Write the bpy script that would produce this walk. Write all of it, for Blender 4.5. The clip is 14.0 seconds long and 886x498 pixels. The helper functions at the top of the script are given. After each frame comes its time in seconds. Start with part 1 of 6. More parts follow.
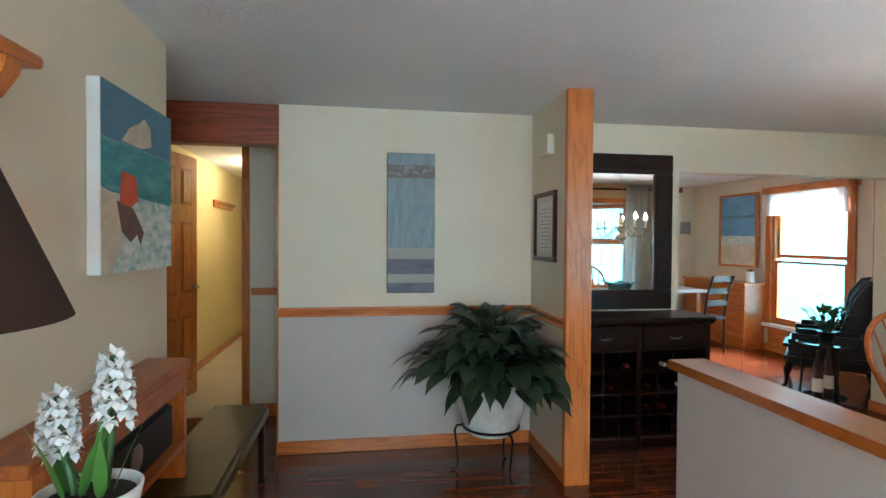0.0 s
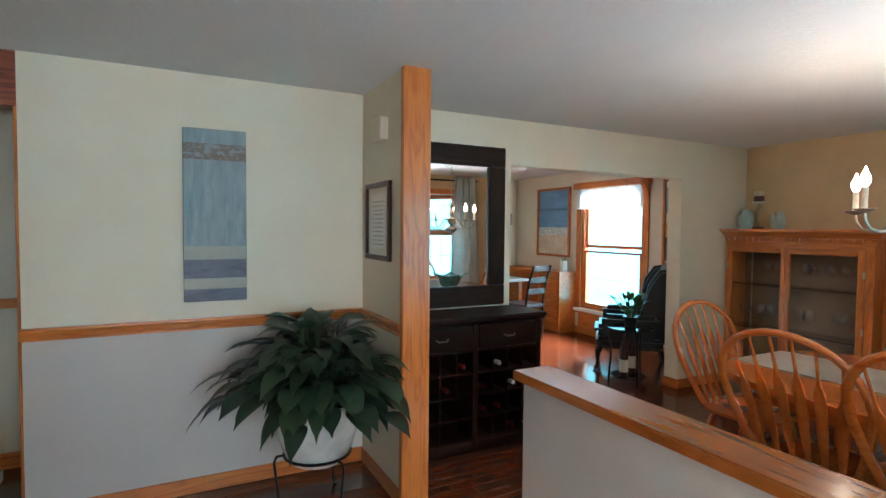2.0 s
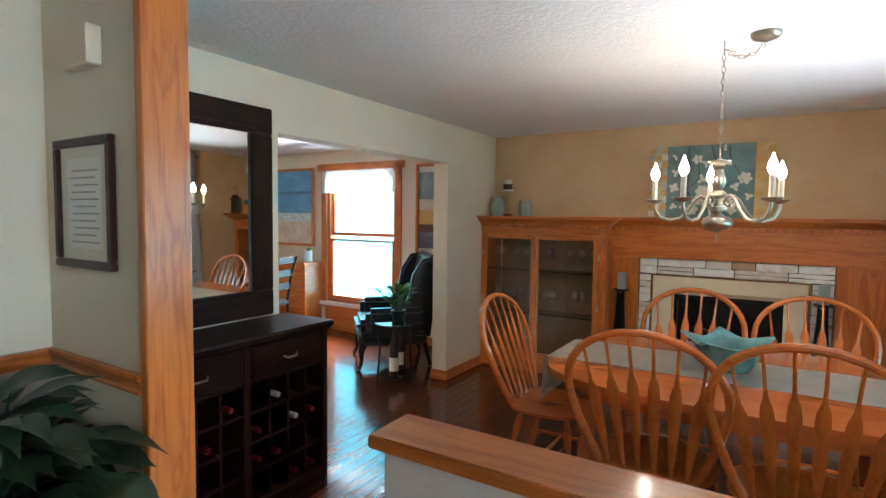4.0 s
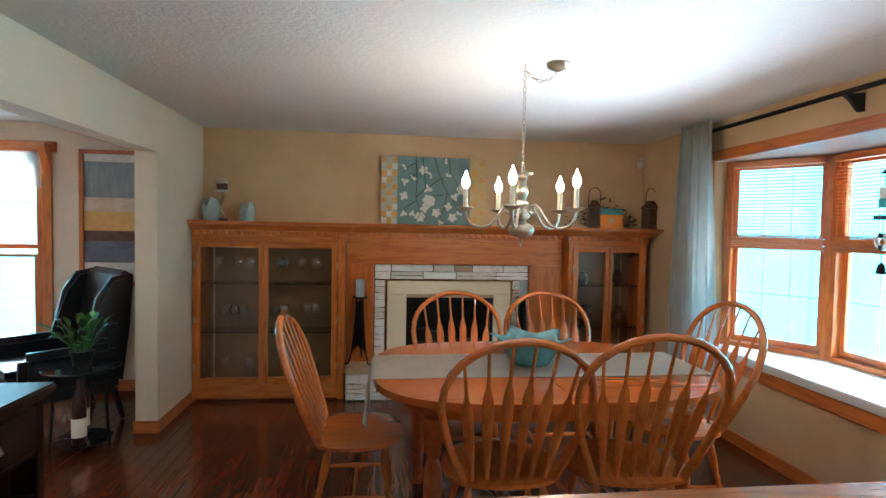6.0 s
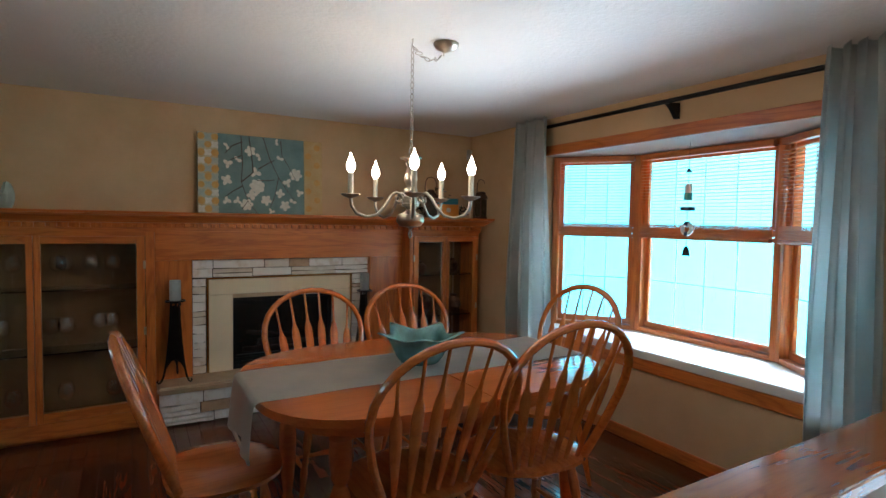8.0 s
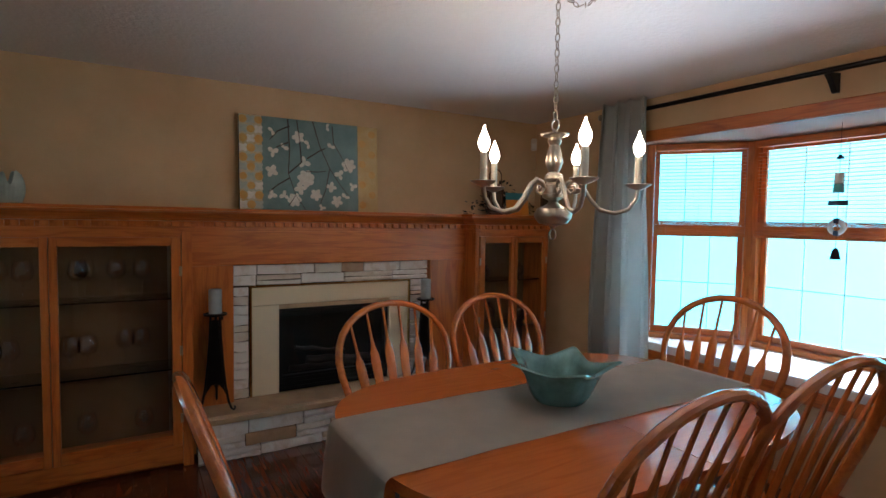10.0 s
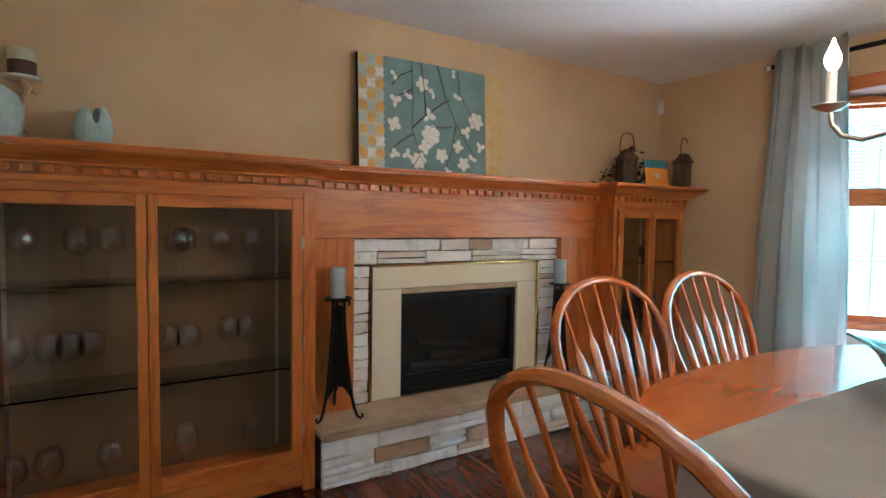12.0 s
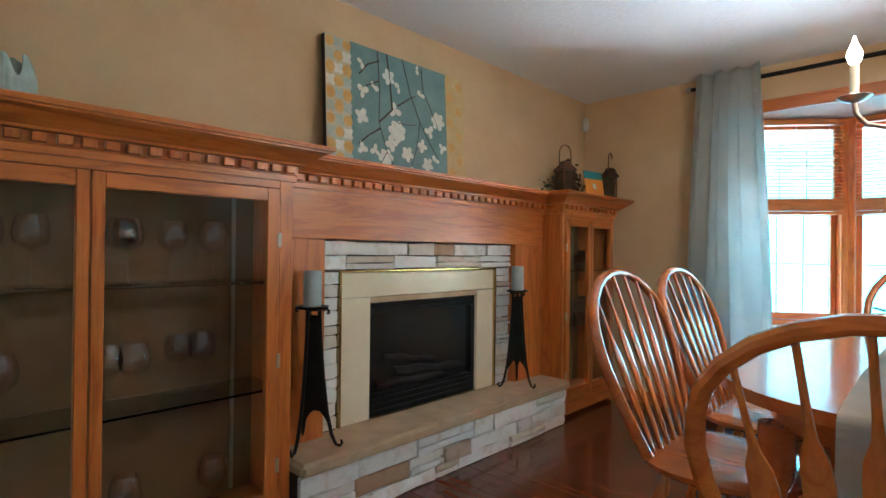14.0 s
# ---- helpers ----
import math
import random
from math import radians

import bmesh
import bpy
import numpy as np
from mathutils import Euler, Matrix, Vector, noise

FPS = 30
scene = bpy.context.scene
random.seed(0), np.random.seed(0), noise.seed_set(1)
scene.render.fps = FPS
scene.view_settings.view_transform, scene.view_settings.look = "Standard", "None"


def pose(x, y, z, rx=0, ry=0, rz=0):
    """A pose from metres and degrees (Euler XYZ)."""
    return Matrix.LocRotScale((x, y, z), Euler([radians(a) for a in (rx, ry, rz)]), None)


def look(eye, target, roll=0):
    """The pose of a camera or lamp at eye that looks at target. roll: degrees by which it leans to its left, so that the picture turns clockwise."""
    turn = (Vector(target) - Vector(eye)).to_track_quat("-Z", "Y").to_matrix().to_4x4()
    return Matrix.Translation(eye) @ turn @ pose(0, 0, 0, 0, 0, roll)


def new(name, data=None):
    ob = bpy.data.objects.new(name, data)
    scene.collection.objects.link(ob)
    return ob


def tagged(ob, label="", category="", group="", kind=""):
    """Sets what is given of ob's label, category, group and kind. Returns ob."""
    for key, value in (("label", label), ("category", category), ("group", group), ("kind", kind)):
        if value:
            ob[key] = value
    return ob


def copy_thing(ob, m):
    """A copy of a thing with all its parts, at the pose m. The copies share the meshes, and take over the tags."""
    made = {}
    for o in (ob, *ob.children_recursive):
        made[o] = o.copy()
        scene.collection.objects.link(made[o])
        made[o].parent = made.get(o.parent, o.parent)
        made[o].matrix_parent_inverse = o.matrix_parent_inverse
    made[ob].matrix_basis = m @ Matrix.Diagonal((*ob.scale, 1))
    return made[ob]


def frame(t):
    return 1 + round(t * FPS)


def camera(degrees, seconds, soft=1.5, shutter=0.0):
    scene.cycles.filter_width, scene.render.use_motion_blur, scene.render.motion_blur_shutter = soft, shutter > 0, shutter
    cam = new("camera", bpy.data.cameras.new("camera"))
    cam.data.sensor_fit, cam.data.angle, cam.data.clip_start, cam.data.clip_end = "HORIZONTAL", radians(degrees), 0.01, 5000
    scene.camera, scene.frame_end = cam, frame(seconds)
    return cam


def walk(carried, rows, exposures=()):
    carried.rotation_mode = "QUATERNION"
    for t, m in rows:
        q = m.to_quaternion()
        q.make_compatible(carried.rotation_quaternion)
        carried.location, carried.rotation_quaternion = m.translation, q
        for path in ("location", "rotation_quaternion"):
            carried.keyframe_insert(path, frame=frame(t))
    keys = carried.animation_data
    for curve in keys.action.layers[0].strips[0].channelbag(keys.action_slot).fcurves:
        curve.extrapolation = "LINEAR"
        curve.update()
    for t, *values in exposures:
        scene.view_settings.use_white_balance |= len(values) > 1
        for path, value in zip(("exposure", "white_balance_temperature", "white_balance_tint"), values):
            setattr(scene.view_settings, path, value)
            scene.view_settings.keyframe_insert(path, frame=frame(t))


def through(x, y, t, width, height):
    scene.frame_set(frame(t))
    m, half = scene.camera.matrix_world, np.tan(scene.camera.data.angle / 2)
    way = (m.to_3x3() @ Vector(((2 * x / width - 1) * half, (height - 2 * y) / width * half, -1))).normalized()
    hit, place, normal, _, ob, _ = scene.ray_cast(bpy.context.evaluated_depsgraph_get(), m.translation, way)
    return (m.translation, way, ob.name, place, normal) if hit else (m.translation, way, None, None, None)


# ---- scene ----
cam = camera(80.2, 14.0)
PATH = [
    (0, (0.483, 0.504, 1.464), (0.784, 2.481, 1.428), 0.4),
    (0.5, (0.52, 0.534, 1.471), (0.9, 2.497, 1.431), 0.3),
    (1, (0.566, 0.606, 1.498), (1.083, 2.537, 1.441), 0.4),
    (1.5, (0.592, 0.751, 1.507), (1.301, 2.62, 1.44), 0.5),
    (2, (0.595, 0.909, 1.514), (1.509, 2.686, 1.436), 0.5),
    (4.5, (0.824, 2.067, 1.522), (2.668, 2.833, 1.4), 0.8),
    (5, (0.866, 2.33, 1.52), (2.815, 2.766, 1.409), 1.0),
    (5.5, (0.893, 2.552, 1.514), (2.888, 2.649, 1.422), 1.3),
    (6, (0.939, 2.743, 1.508), (2.923, 2.507, 1.429), 1.1),
    (6.5, (0.996, 2.878, 1.502), (2.92, 2.339, 1.429), 1.1),
    (7, (1.071, 3.029, 1.483), (2.891, 2.2, 1.425), 1.1),
    (9.5, (1.923, 3.248, 1.528), (3.617, 2.191, 1.412), 1.0),
    (10, (2.143, 3.345, 1.478), (3.858, 2.332, 1.373), 0.9),
    (10.5, (2.390, 3.435, 1.418), (4.131, 2.456, 1.322), 0.9),
    (11, (2.641, 3.576, 1.328), (4.385, 2.6, 1.249), 1.1),
    (11.5, (2.882, 3.701, 1.3), (4.615, 2.709, 1.2), 0.9),
    (12, (3.158, 3.802, 1.274), (4.866, 2.766, 1.167), 0.9),
    (12.5, (3.423, 3.862, 1.235), (5.081, 2.746, 1.153), 0.5),
    (13, (3.583, 3.933, 1.199), (5.164, 2.709, 1.155), 0.3),
    (13.5, (3.668, 4.025, 1.176), (5.154, 2.687, 1.155), 0.5),
    (14, (3.668, 4.127, 1.126), (5.058, 2.689, 1.137), 0.6),
]
EXPOSURES = [(0.0, 0.15, 5900, 15), (2.0, 0.12, 5900, 15), (4.5, 0.3, 5600, 11), (5.5, 0.3, 5500, 9), (7.0, -0.02, 5450, 9), (9.3, -0.8, 5800, 18), (10.5, -0.5, 5800, 20), (11.3, 0.38, 5450, 12), (12.5, 0.5, 5500, 13), (14.0, 0.48, 5300, 7)]
walk(cam, [(t, look(eye, target, roll)) for t, eye, target, roll in PATH], EXPOSURES)

# ---- world, sun, large lights ----
world = bpy.data.worlds.new("sky")
scene.world = world
world.use_nodes = True
wn = world.node_tree
sky = wn.nodes.new("ShaderNodeTexSky")
sky.sky_type, sky.sun_disc = "NISHITA", False
sky.sun_elevation, sky.sun_rotation = radians(46), radians(120)
wn.links.new(sky.outputs[0], wn.nodes["Background"].inputs[0])
wn.nodes["Background"].inputs[1].default_value = 0.12


def lamp(name, kind, energy, colour, m, **more):
    d = bpy.data.lights.new(name, kind)
    d.energy, d.color = energy, colour
    if kind == "AREA":
        d.shape, d.size, d.size_y = "RECTANGLE", more["size"], more["size_y"]
    elif kind == "SUN":
        d.angle = more["angle"]
    else:
        d.shadow_soft_size = more["radius"]
    ob = new(name, d)
    ob.matrix_world = m
    return ob


SUN_WAY = Vector((0.80, -0.42, 0.95))
lamp("sun", "SUN", 5.0, (1.0, 0.93, 0.82), look(SUN_WAY * 20, (0, 0, 0)), angle=radians(0.6))
lamp("bay_sky_light", "AREA", 11000, (0.82, 0.92, 1.0), look((3.6, -3.7, 3.6), (3.6, 2.2, 1.1)), size=6.0, size_y=1.5)
lamp("bay_ground_light", "AREA", 1050, (0.86, 0.95, 1.0), look((3.6, -3.4, -1.15), (3.6, 1.9, 2.1)), size=6.5, size_y=1.1)
lamp("office_sky_light", "AREA", 8500, (0.86, 0.93, 1.0), look((11.0, 6.25, 3.9), (4.6, 6.2, 0.9)), size=5.0, size_y=2.0)
lamp("office_ground_light", "AREA", 2200, (0.86, 0.95, 1.0), look((11.0, 6.25, -2.0), (4.6, 6.2, 1.9)), size=5.0, size_y=1.6)
lamp("closet_light", "POINT", 24, (1.0, 0.88, 0.62), pose(-0.75, 7.0, 2.2), radius=0.12)
# Area lamp added in the assumed rear opening to bring daylight into the living side.
lamp("entry_daylight", "AREA", 80, (0.88, 0.94, 1.0), look((0.7, -2.54, 1.35), (0.7, 2, 1.7)), size=1.9, size_y=1.5)

# ---- materials ----


def nodes_of(name):
    m = bpy.data.materials.new(name)
    m.use_nodes = True
    nt = m.node_tree
    return m, nt, nt.nodes["Principled BSDF"]


def add(nt, kind, **values):
    n = nt.nodes.new(kind)
    for key, value in values.items():
        if key in n.inputs:
            n.inputs[key].default_value = value
    return n


def ramp(nt, source, stops):
    r = nt.nodes.new("ShaderNodeValToRGB")
    els = r.color_ramp.elements
    while len(els) < len(stops):
        els.new(0.5)
    for e, (p, c) in zip(els, stops):
        e.position, e.color = p, (*c, 1)
    nt.links.new(source, r.inputs[0])
    return r.outputs[0]


def bumped(nt, bsdf, height, strength, distance):
    b = add(nt, "ShaderNodeBump", Strength=strength, Distance=distance)
    nt.links.new(height, b.inputs["Height"])
    nt.links.new(b.outputs[0], bsdf.inputs["Normal"])


def mixed(nt, fac, a, b, blend="MIX"):
    m = nt.nodes.new("ShaderNodeMix")
    m.data_type, m.blend_type = "RGBA", blend
    for socket, value in ((m.inputs[0], fac), (m.inputs[6], a), (m.inputs[7], b)):
        if isinstance(value, (int, float)):
            socket.default_value = value
        elif isinstance(value, tuple):
            socket.default_value = (*value, 1)
        else:
            nt.links.new(value, socket)
    return m.outputs[2]


def coords(nt, scale=(1, 1, 1), spread=True):
    """Object coordinates, shifted at random from object to object."""
    tc, mp = nt.nodes.new("ShaderNodeTexCoord"), add(nt, "ShaderNodeMapping", Scale=scale)
    nt.links.new(tc.outputs["Object"], mp.inputs["Vector"])
    if spread:
        info = nt.nodes.new("ShaderNodeObjectInfo")
        mul = nt.nodes.new("ShaderNodeMath")
        mul.operation = "MULTIPLY"
        mul.inputs[1].default_value = 37.0
        nt.links.new(info.outputs["Random"], mul.inputs[0])
        nt.links.new(mul.outputs[0], mp.inputs["Location"])
    return mp.outputs[0]


def noise_of(nt, vec, scale, detail=4.0, rough=0.55, distortion=0.0):
    n = add(nt, "ShaderNodeTexNoise", Scale=scale, Detail=detail, Roughness=rough, Distortion=distortion)
    nt.links.new(vec, n.inputs["Vector"])
    return n.outputs["Fac"]


def paint(name, colour, other, rough=0.75, bump=0.15, grain=90.0, cloud=2.2):
    m, nt, b = nodes_of(name)
    v = coords(nt, spread=False)
    c = ramp(nt, noise_of(nt, v, cloud, 5, 0.6), [(0.3, other), (0.7, colour)])
    nt.links.new(c, b.inputs["Base Color"])
    b.inputs["Roughness"].default_value = rough
    bumped(nt, b, noise_of(nt, v, grain, 3, 0.6), bump, 0.004 if bump < 0.9 else 0.005)
    return m


def wood(name, axis, light, mid, dark, rough=0.35, coat=0.15, scale=1.0, pore=0.6):
    """Straight grain along the axis, with cathedral bands and fine pores."""
    m, nt, b = nodes_of(name)
    s = [13.0 * scale] * 3
    s["xyz".index(axis)] = 1.5 * scale
    v = coords(nt, tuple(s))
    big = noise_of(nt, v, 1.0, 3, 0.5, 0.6)
    wave = nt.nodes.new("ShaderNodeMath")
    wave.operation = "PINGPONG"
    wave.inputs[1].default_value = 0.11
    nt.links.new(big, wave.inputs[0])
    s2 = [120.0 * scale] * 3
    s2["xyz".index(axis)] = 5.0 * scale
    pores = noise_of(nt, coords(nt, tuple(s2)), 1.0, 2, 0.6)
    bands = ramp(nt, wave.outputs[0], [(0.0, dark), (0.04, mid), (0.11, light)])
    pits = ramp(nt, pores, [(0.36, (0.72, 0.66, 0.6)), (0.54, (1, 1, 1))])
    nt.links.new(mixed(nt, pore, bands, pits, "MULTIPLY"), b.inputs["Base Color"])
    b.inputs["Roughness"].default_value = rough
    b.inputs["Coat Weight"].default_value = coat
    b.inputs["Specular IOR Level"].default_value = 0.5 if light[0] > 0.05 else 0.17
    b.inputs["Coat Roughness"].default_value = 0.2 if coat < 0.6 else 0.11
    bumped(nt, b, pores, 0.12, 0.002)
    return m


def plain(name, colour, rough=0.5, metal=0.0, vary=0.12, scale=14.0, bump=0.0, sheen=0.0):
    m, nt, b = nodes_of(name)
    v = coords(nt)
    dim = tuple(c * (1 - vary * 2) for c in colour)
    n = noise_of(nt, v, scale, 4)
    nt.links.new(ramp(nt, n, [(0.3, dim), (0.7, colour)]), b.inputs["Base Color"])
    b.inputs["Roughness"].default_value, b.inputs["Metallic"].default_value = rough, metal
    b.inputs["Sheen Weight"].default_value = sheen
    if bump:
        bumped(nt, b, noise_of(nt, v, scale * 8, 3), bump, 0.003)
    return m


def glowing(name, colour, strength):
    m, nt, b = nodes_of(name)
    b.inputs["Base Color"].default_value = (*colour, 1)
    b.inputs["Emission Color"].default_value = (*colour, 1)
    b.inputs["Emission Strength"].default_value = strength
    return m


def glass(name, tint=(1, 1, 1), rough=0.0, ior=1.45):
    m, nt, b = nodes_of(name)
    b.inputs["Base Color"].default_value = (*tint, 1)
    b.inputs["Roughness"].default_value, b.inputs["IOR"].default_value = rough, ior
    b.inputs["Transmission Weight"].default_value = 1.0
    return m


def pane_glass(name, rough=0.02, rim=0.6, face=0.017):
    """Thin clear glass: what is behind it, with a clear reflection on top."""
    m, nt, b = nodes_of(name)
    clear, shiny = nt.nodes.new("ShaderNodeBsdfTransparent"), add(nt, "ShaderNodeBsdfGlossy", Roughness=rough)
    mix, lw = nt.nodes.new("ShaderNodeMixShader"), add(nt, "ShaderNodeLayerWeight", Blend=0.5)
    power, scaled = nt.nodes.new("ShaderNodeMath"), nt.nodes.new("ShaderNodeMath")
    power.operation, power.inputs[1].default_value = "POWER", 4.0
    scaled.operation, scaled.inputs[1].default_value, scaled.inputs[2].default_value = "MULTIPLY_ADD", rim, face
    nt.links.new(lw.outputs["Facing"], power.inputs[0])
    nt.links.new(power.outputs[0], scaled.inputs[0])
    nt.links.new(scaled.outputs[0], mix.inputs[0])
    nt.links.new(clear.outputs[0], mix.inputs[1])
    nt.links.new(shiny.outputs[0], mix.inputs[2])
    nt.links.new(mix.outputs[0], nt.nodes["Material Output"].inputs["Surface"])
    return m


OAK = dict(light=(0.59, 0.178, 0.031), mid=(0.54, 0.154, 0.025), dark=(0.42, 0.108, 0.016), rough=0.3, coat=0.3, pore=0.45)
M = {}
M["tan_wall"] = paint("tan_wall_paint", (0.67, 0.465, 0.265), (0.56, 0.375, 0.205))
M["cream_wall"] = paint("cream_wall_paint", (0.74, 0.64, 0.485), (0.695, 0.59, 0.435))
# Embossed paper; the lower wall's shade is put into its darker colour.
M["wainscot"] = paint("shaded_oatmeal_wallpaper", (0.55, 0.485, 0.43), (0.50, 0.435, 0.385), 0.8, 0.6, 50.0)
M["ceiling"] = paint("textured_ceiling", (0.80, 0.782, 0.758), (0.76, 0.742, 0.718), 0.9, 1.0, 38.0)
for a in "xyz":
    M["oak_" + a] = wood("oak_" + a, a, **OAK)
    M["dark_" + a] = wood("dark_wood_" + a, a, (0.020, 0.007, 0.0045), (0.015, 0.0055, 0.0035), (0.009, 0.004, 0.0025), 0.33, 0.05)
    M["chair_" + a] = wood("chair_oak_" + a, a, (0.58, 0.160, 0.026), (0.54, 0.143, 0.022), (0.46, 0.113, 0.017), 0.2, 1.0, pore=0.35)
M["floor"] = wood("cherry_floor", "x", (0.19, 0.047, 0.015), (0.145, 0.034, 0.011), (0.08, 0.018, 0.0065), 0.20, 0.35)
M["floor"].node_tree.nodes["Principled BSDF"].inputs["Coat Roughness"].default_value = 0.08
nt = M["floor"].node_tree
bs = nt.nodes["Principled BSDF"]
geo = nt.nodes.new("ShaderNodeNewGeometry")
inf = nt.nodes.new("ShaderNodeObjectInfo")
both = nt.nodes.new("ShaderNodeMath")
both.operation = "ADD"
nt.links.new(geo.outputs["Random Per Island"], both.inputs[0])
nt.links.new(inf.outputs["Random"], both.inputs[1])
wrap = nt.nodes.new("ShaderNodeMath")
wrap.operation = "FRACT"
nt.links.new(both.outputs[0], wrap.inputs[0])
tone = ramp(nt, wrap.outputs[0], [(0.0, (0.55, 0.5, 0.5)), (0.5, (0.85, 0.85, 0.85)), (1.0, (1.0, 1.0, 1.0))])
nt.links.new(mixed(nt, 1.0, bs.inputs["Base Color"].links[0].from_socket, tone, "MULTIPLY"), bs.inputs["Base Color"])
M["cap"] = wood("varnished_cap", "y", (0.40, 0.120, 0.022), (0.37, 0.106, 0.019), (0.30, 0.080, 0.013), 0.22, 1.0, pore=0.3)
M["joint"] = plain("floor_joint", (0.02, 0.008, 0.005), 0.6)
M["table"] = wood("table_oak", "y", (0.56, 0.140, 0.023), (0.53, 0.128, 0.021), (0.48, 0.110, 0.017), 0.18, 0.8, pore=0.25)
for key in ("table", "chair_x", "chair_y", "chair_z", "cap"):
    M[key].node_tree.nodes["Bump"].inputs["Strength"].default_value = 0.03
M["console"] = wood("brown_oak", "y", (0.42, 0.112, 0.020), (0.38, 0.097, 0.017), (0.29, 0.070, 0.012), 0.4, 0.1, pore=0.4)
M["yellow_wall"] = paint("yellow_wall_paint", (0.66, 0.55, 0.27), (0.62, 0.50, 0.24))
M["carpet"] = paint("beige_carpet", (0.55, 0.47, 0.33), (0.48, 0.40, 0.27), 0.95, 0.9, 160.0)
M["beam"] = wood("cherry_beam", "x", (0.30, 0.062, 0.017), (0.25, 0.050, 0.014), (0.15, 0.029, 0.010), 0.4, 0.2)
M["white"] = paint("white_paint", (0.80, 0.79, 0.76), (0.76, 0.75, 0.72), 0.5, 0.05)
M["black_metal"] = plain("black_iron", (0.018, 0.015, 0.014), 0.45, 0.7, 0.2, 20, 0.1)
M["nickel"] = plain("brushed_nickel", (0.50, 0.44, 0.36), 0.28, 1.0, 0.08, 25)
M["bulb"] = glowing("lit_bulb", (1.0, 0.84, 0.58), 45.0)
M["candle_tube"] = plain("ivory_sleeve", (0.75, 0.70, 0.58), 0.5)
M["mirror"] = plain("mirror_silver", (0.86, 0.88, 0.87), 0.015, 1.0, 0.0)
M["pane"] = pane_glass("window_pane")
M["outdoors"] = glowing("bright_daylight", (0.28, 0.89, 1.0), 2.7)

# ---- helpers for shapes ----


def thing(name, label, category, x=0.0, y=0.0, z=0.0, rz=0.0, group="", kind=""):
    e = new(name)
    e.empty_display_size = 0.05
    e.matrix_basis = pose(x, y, z, 0, 0, rz)
    return tagged(e, label, category, group, kind)


def mesh_of(name, bm, material, smooth=None):
    bmesh.ops.recalc_face_normals(bm, faces=bm.faces)
    me = bpy.data.meshes.new(name)
    if smooth is not None:
        for f in bm.faces:
            f.smooth = True
        for e in bm.edges:
            e.smooth = len(e.link_faces) == 2 and e.calc_face_angle(0) < radians(smooth)
    bm.to_mesh(me)
    bm.free()
    me.materials.append(material if not isinstance(material, str) else M[material])
    return me


def part(name, bm, material, parent=None, label="", smooth=35):
    ob = new(name, mesh_of(name, bm, material, smooth))
    ob.parent = parent
    return tagged(ob, label)


def share(name, mesh, parent, m):
    """One more object on a mesh that exists."""
    ob = new(name, mesh)
    ob.parent, ob.matrix_basis = parent, m
    return ob


def B():
    return bmesh.new()


def box(bm, x0, y0, z0, x1, y1, z1, bevel=0.0, seg=1):
    """A box, its edges rounded."""
    vs = [bm.verts.new((x, y, z)) for z in (z0, z1) for y in (y0, y1) for x in (x0, x1)]
    fs = [bm.faces.new([vs[i] for i in q]) for q in ((0, 2, 3, 1), (4, 5, 7, 6), (0, 1, 5, 4), (2, 6, 7, 3), (0, 4, 6, 2), (1, 3, 7, 5))]
    if bevel:
        es = list({e for f in fs for e in f.edges})
        bmesh.ops.bevel(bm, geom=es, offset=bevel, segments=seg, affect="EDGES", clamp_overlap=True)
    return bm


def lathe(bm, profile, seg=20, x=0.0, y=0.0, m=None, wave=None):
    """A turned shape from (radius, height) pairs."""
    rings = []
    for r, z in profile:
        ring = []
        for i in range(seg):
            a = 2 * math.pi * i / seg
            k = r * (wave(a, z) if wave else 1)
            p = Vector((x + k * math.cos(a), y + k * math.sin(a), z))
            ring.append(bm.verts.new(m @ p if m else p))
        rings.append(ring)
    for a, b in zip(rings, rings[1:]):
        for i in range(seg):
            bm.faces.new((a[i], a[(i + 1) % seg], b[(i + 1) % seg], b[i]))
    bm.faces.new(rings[0][::-1])
    bm.faces.new(rings[-1])
    return bm


def tube(bm, pts, radii, seg=8, flat=1.0, closed=False):
    """A tube along points; flat below 1 squashes it across its second axis."""
    pts = [Vector(p) for p in pts]
    radii = radii if isinstance(radii, (list, tuple)) else [radii] * len(pts)
    n, rings, side = len(pts), [], None
    for i, p in enumerate(pts):
        if closed:
            d = pts[(i + 1) % n] - pts[i - 1]
        else:
            d = pts[min(i + 1, n - 1)] - pts[max(i - 1, 0)]
        d.normalize()
        if side is None:
            side = d.orthogonal()
        side = (side - d * side.dot(d)).normalized()
        other = d.cross(side)
        rings.append([bm.verts.new(p + radii[i] * (math.cos(a) * side + flat * math.sin(a) * other)) for a in (2 * math.pi * k / seg for k in range(seg))])
    for a, b in list(zip(rings, rings[1:])) + ([(rings[-1], rings[0])] if closed else []):
        for k in range(seg):
            bm.faces.new((a[k], a[(k + 1) % seg], b[(k + 1) % seg], b[k]))
    if not closed:
        bm.faces.new(rings[0][::-1])
        bm.faces.new(rings[-1])
    return bm


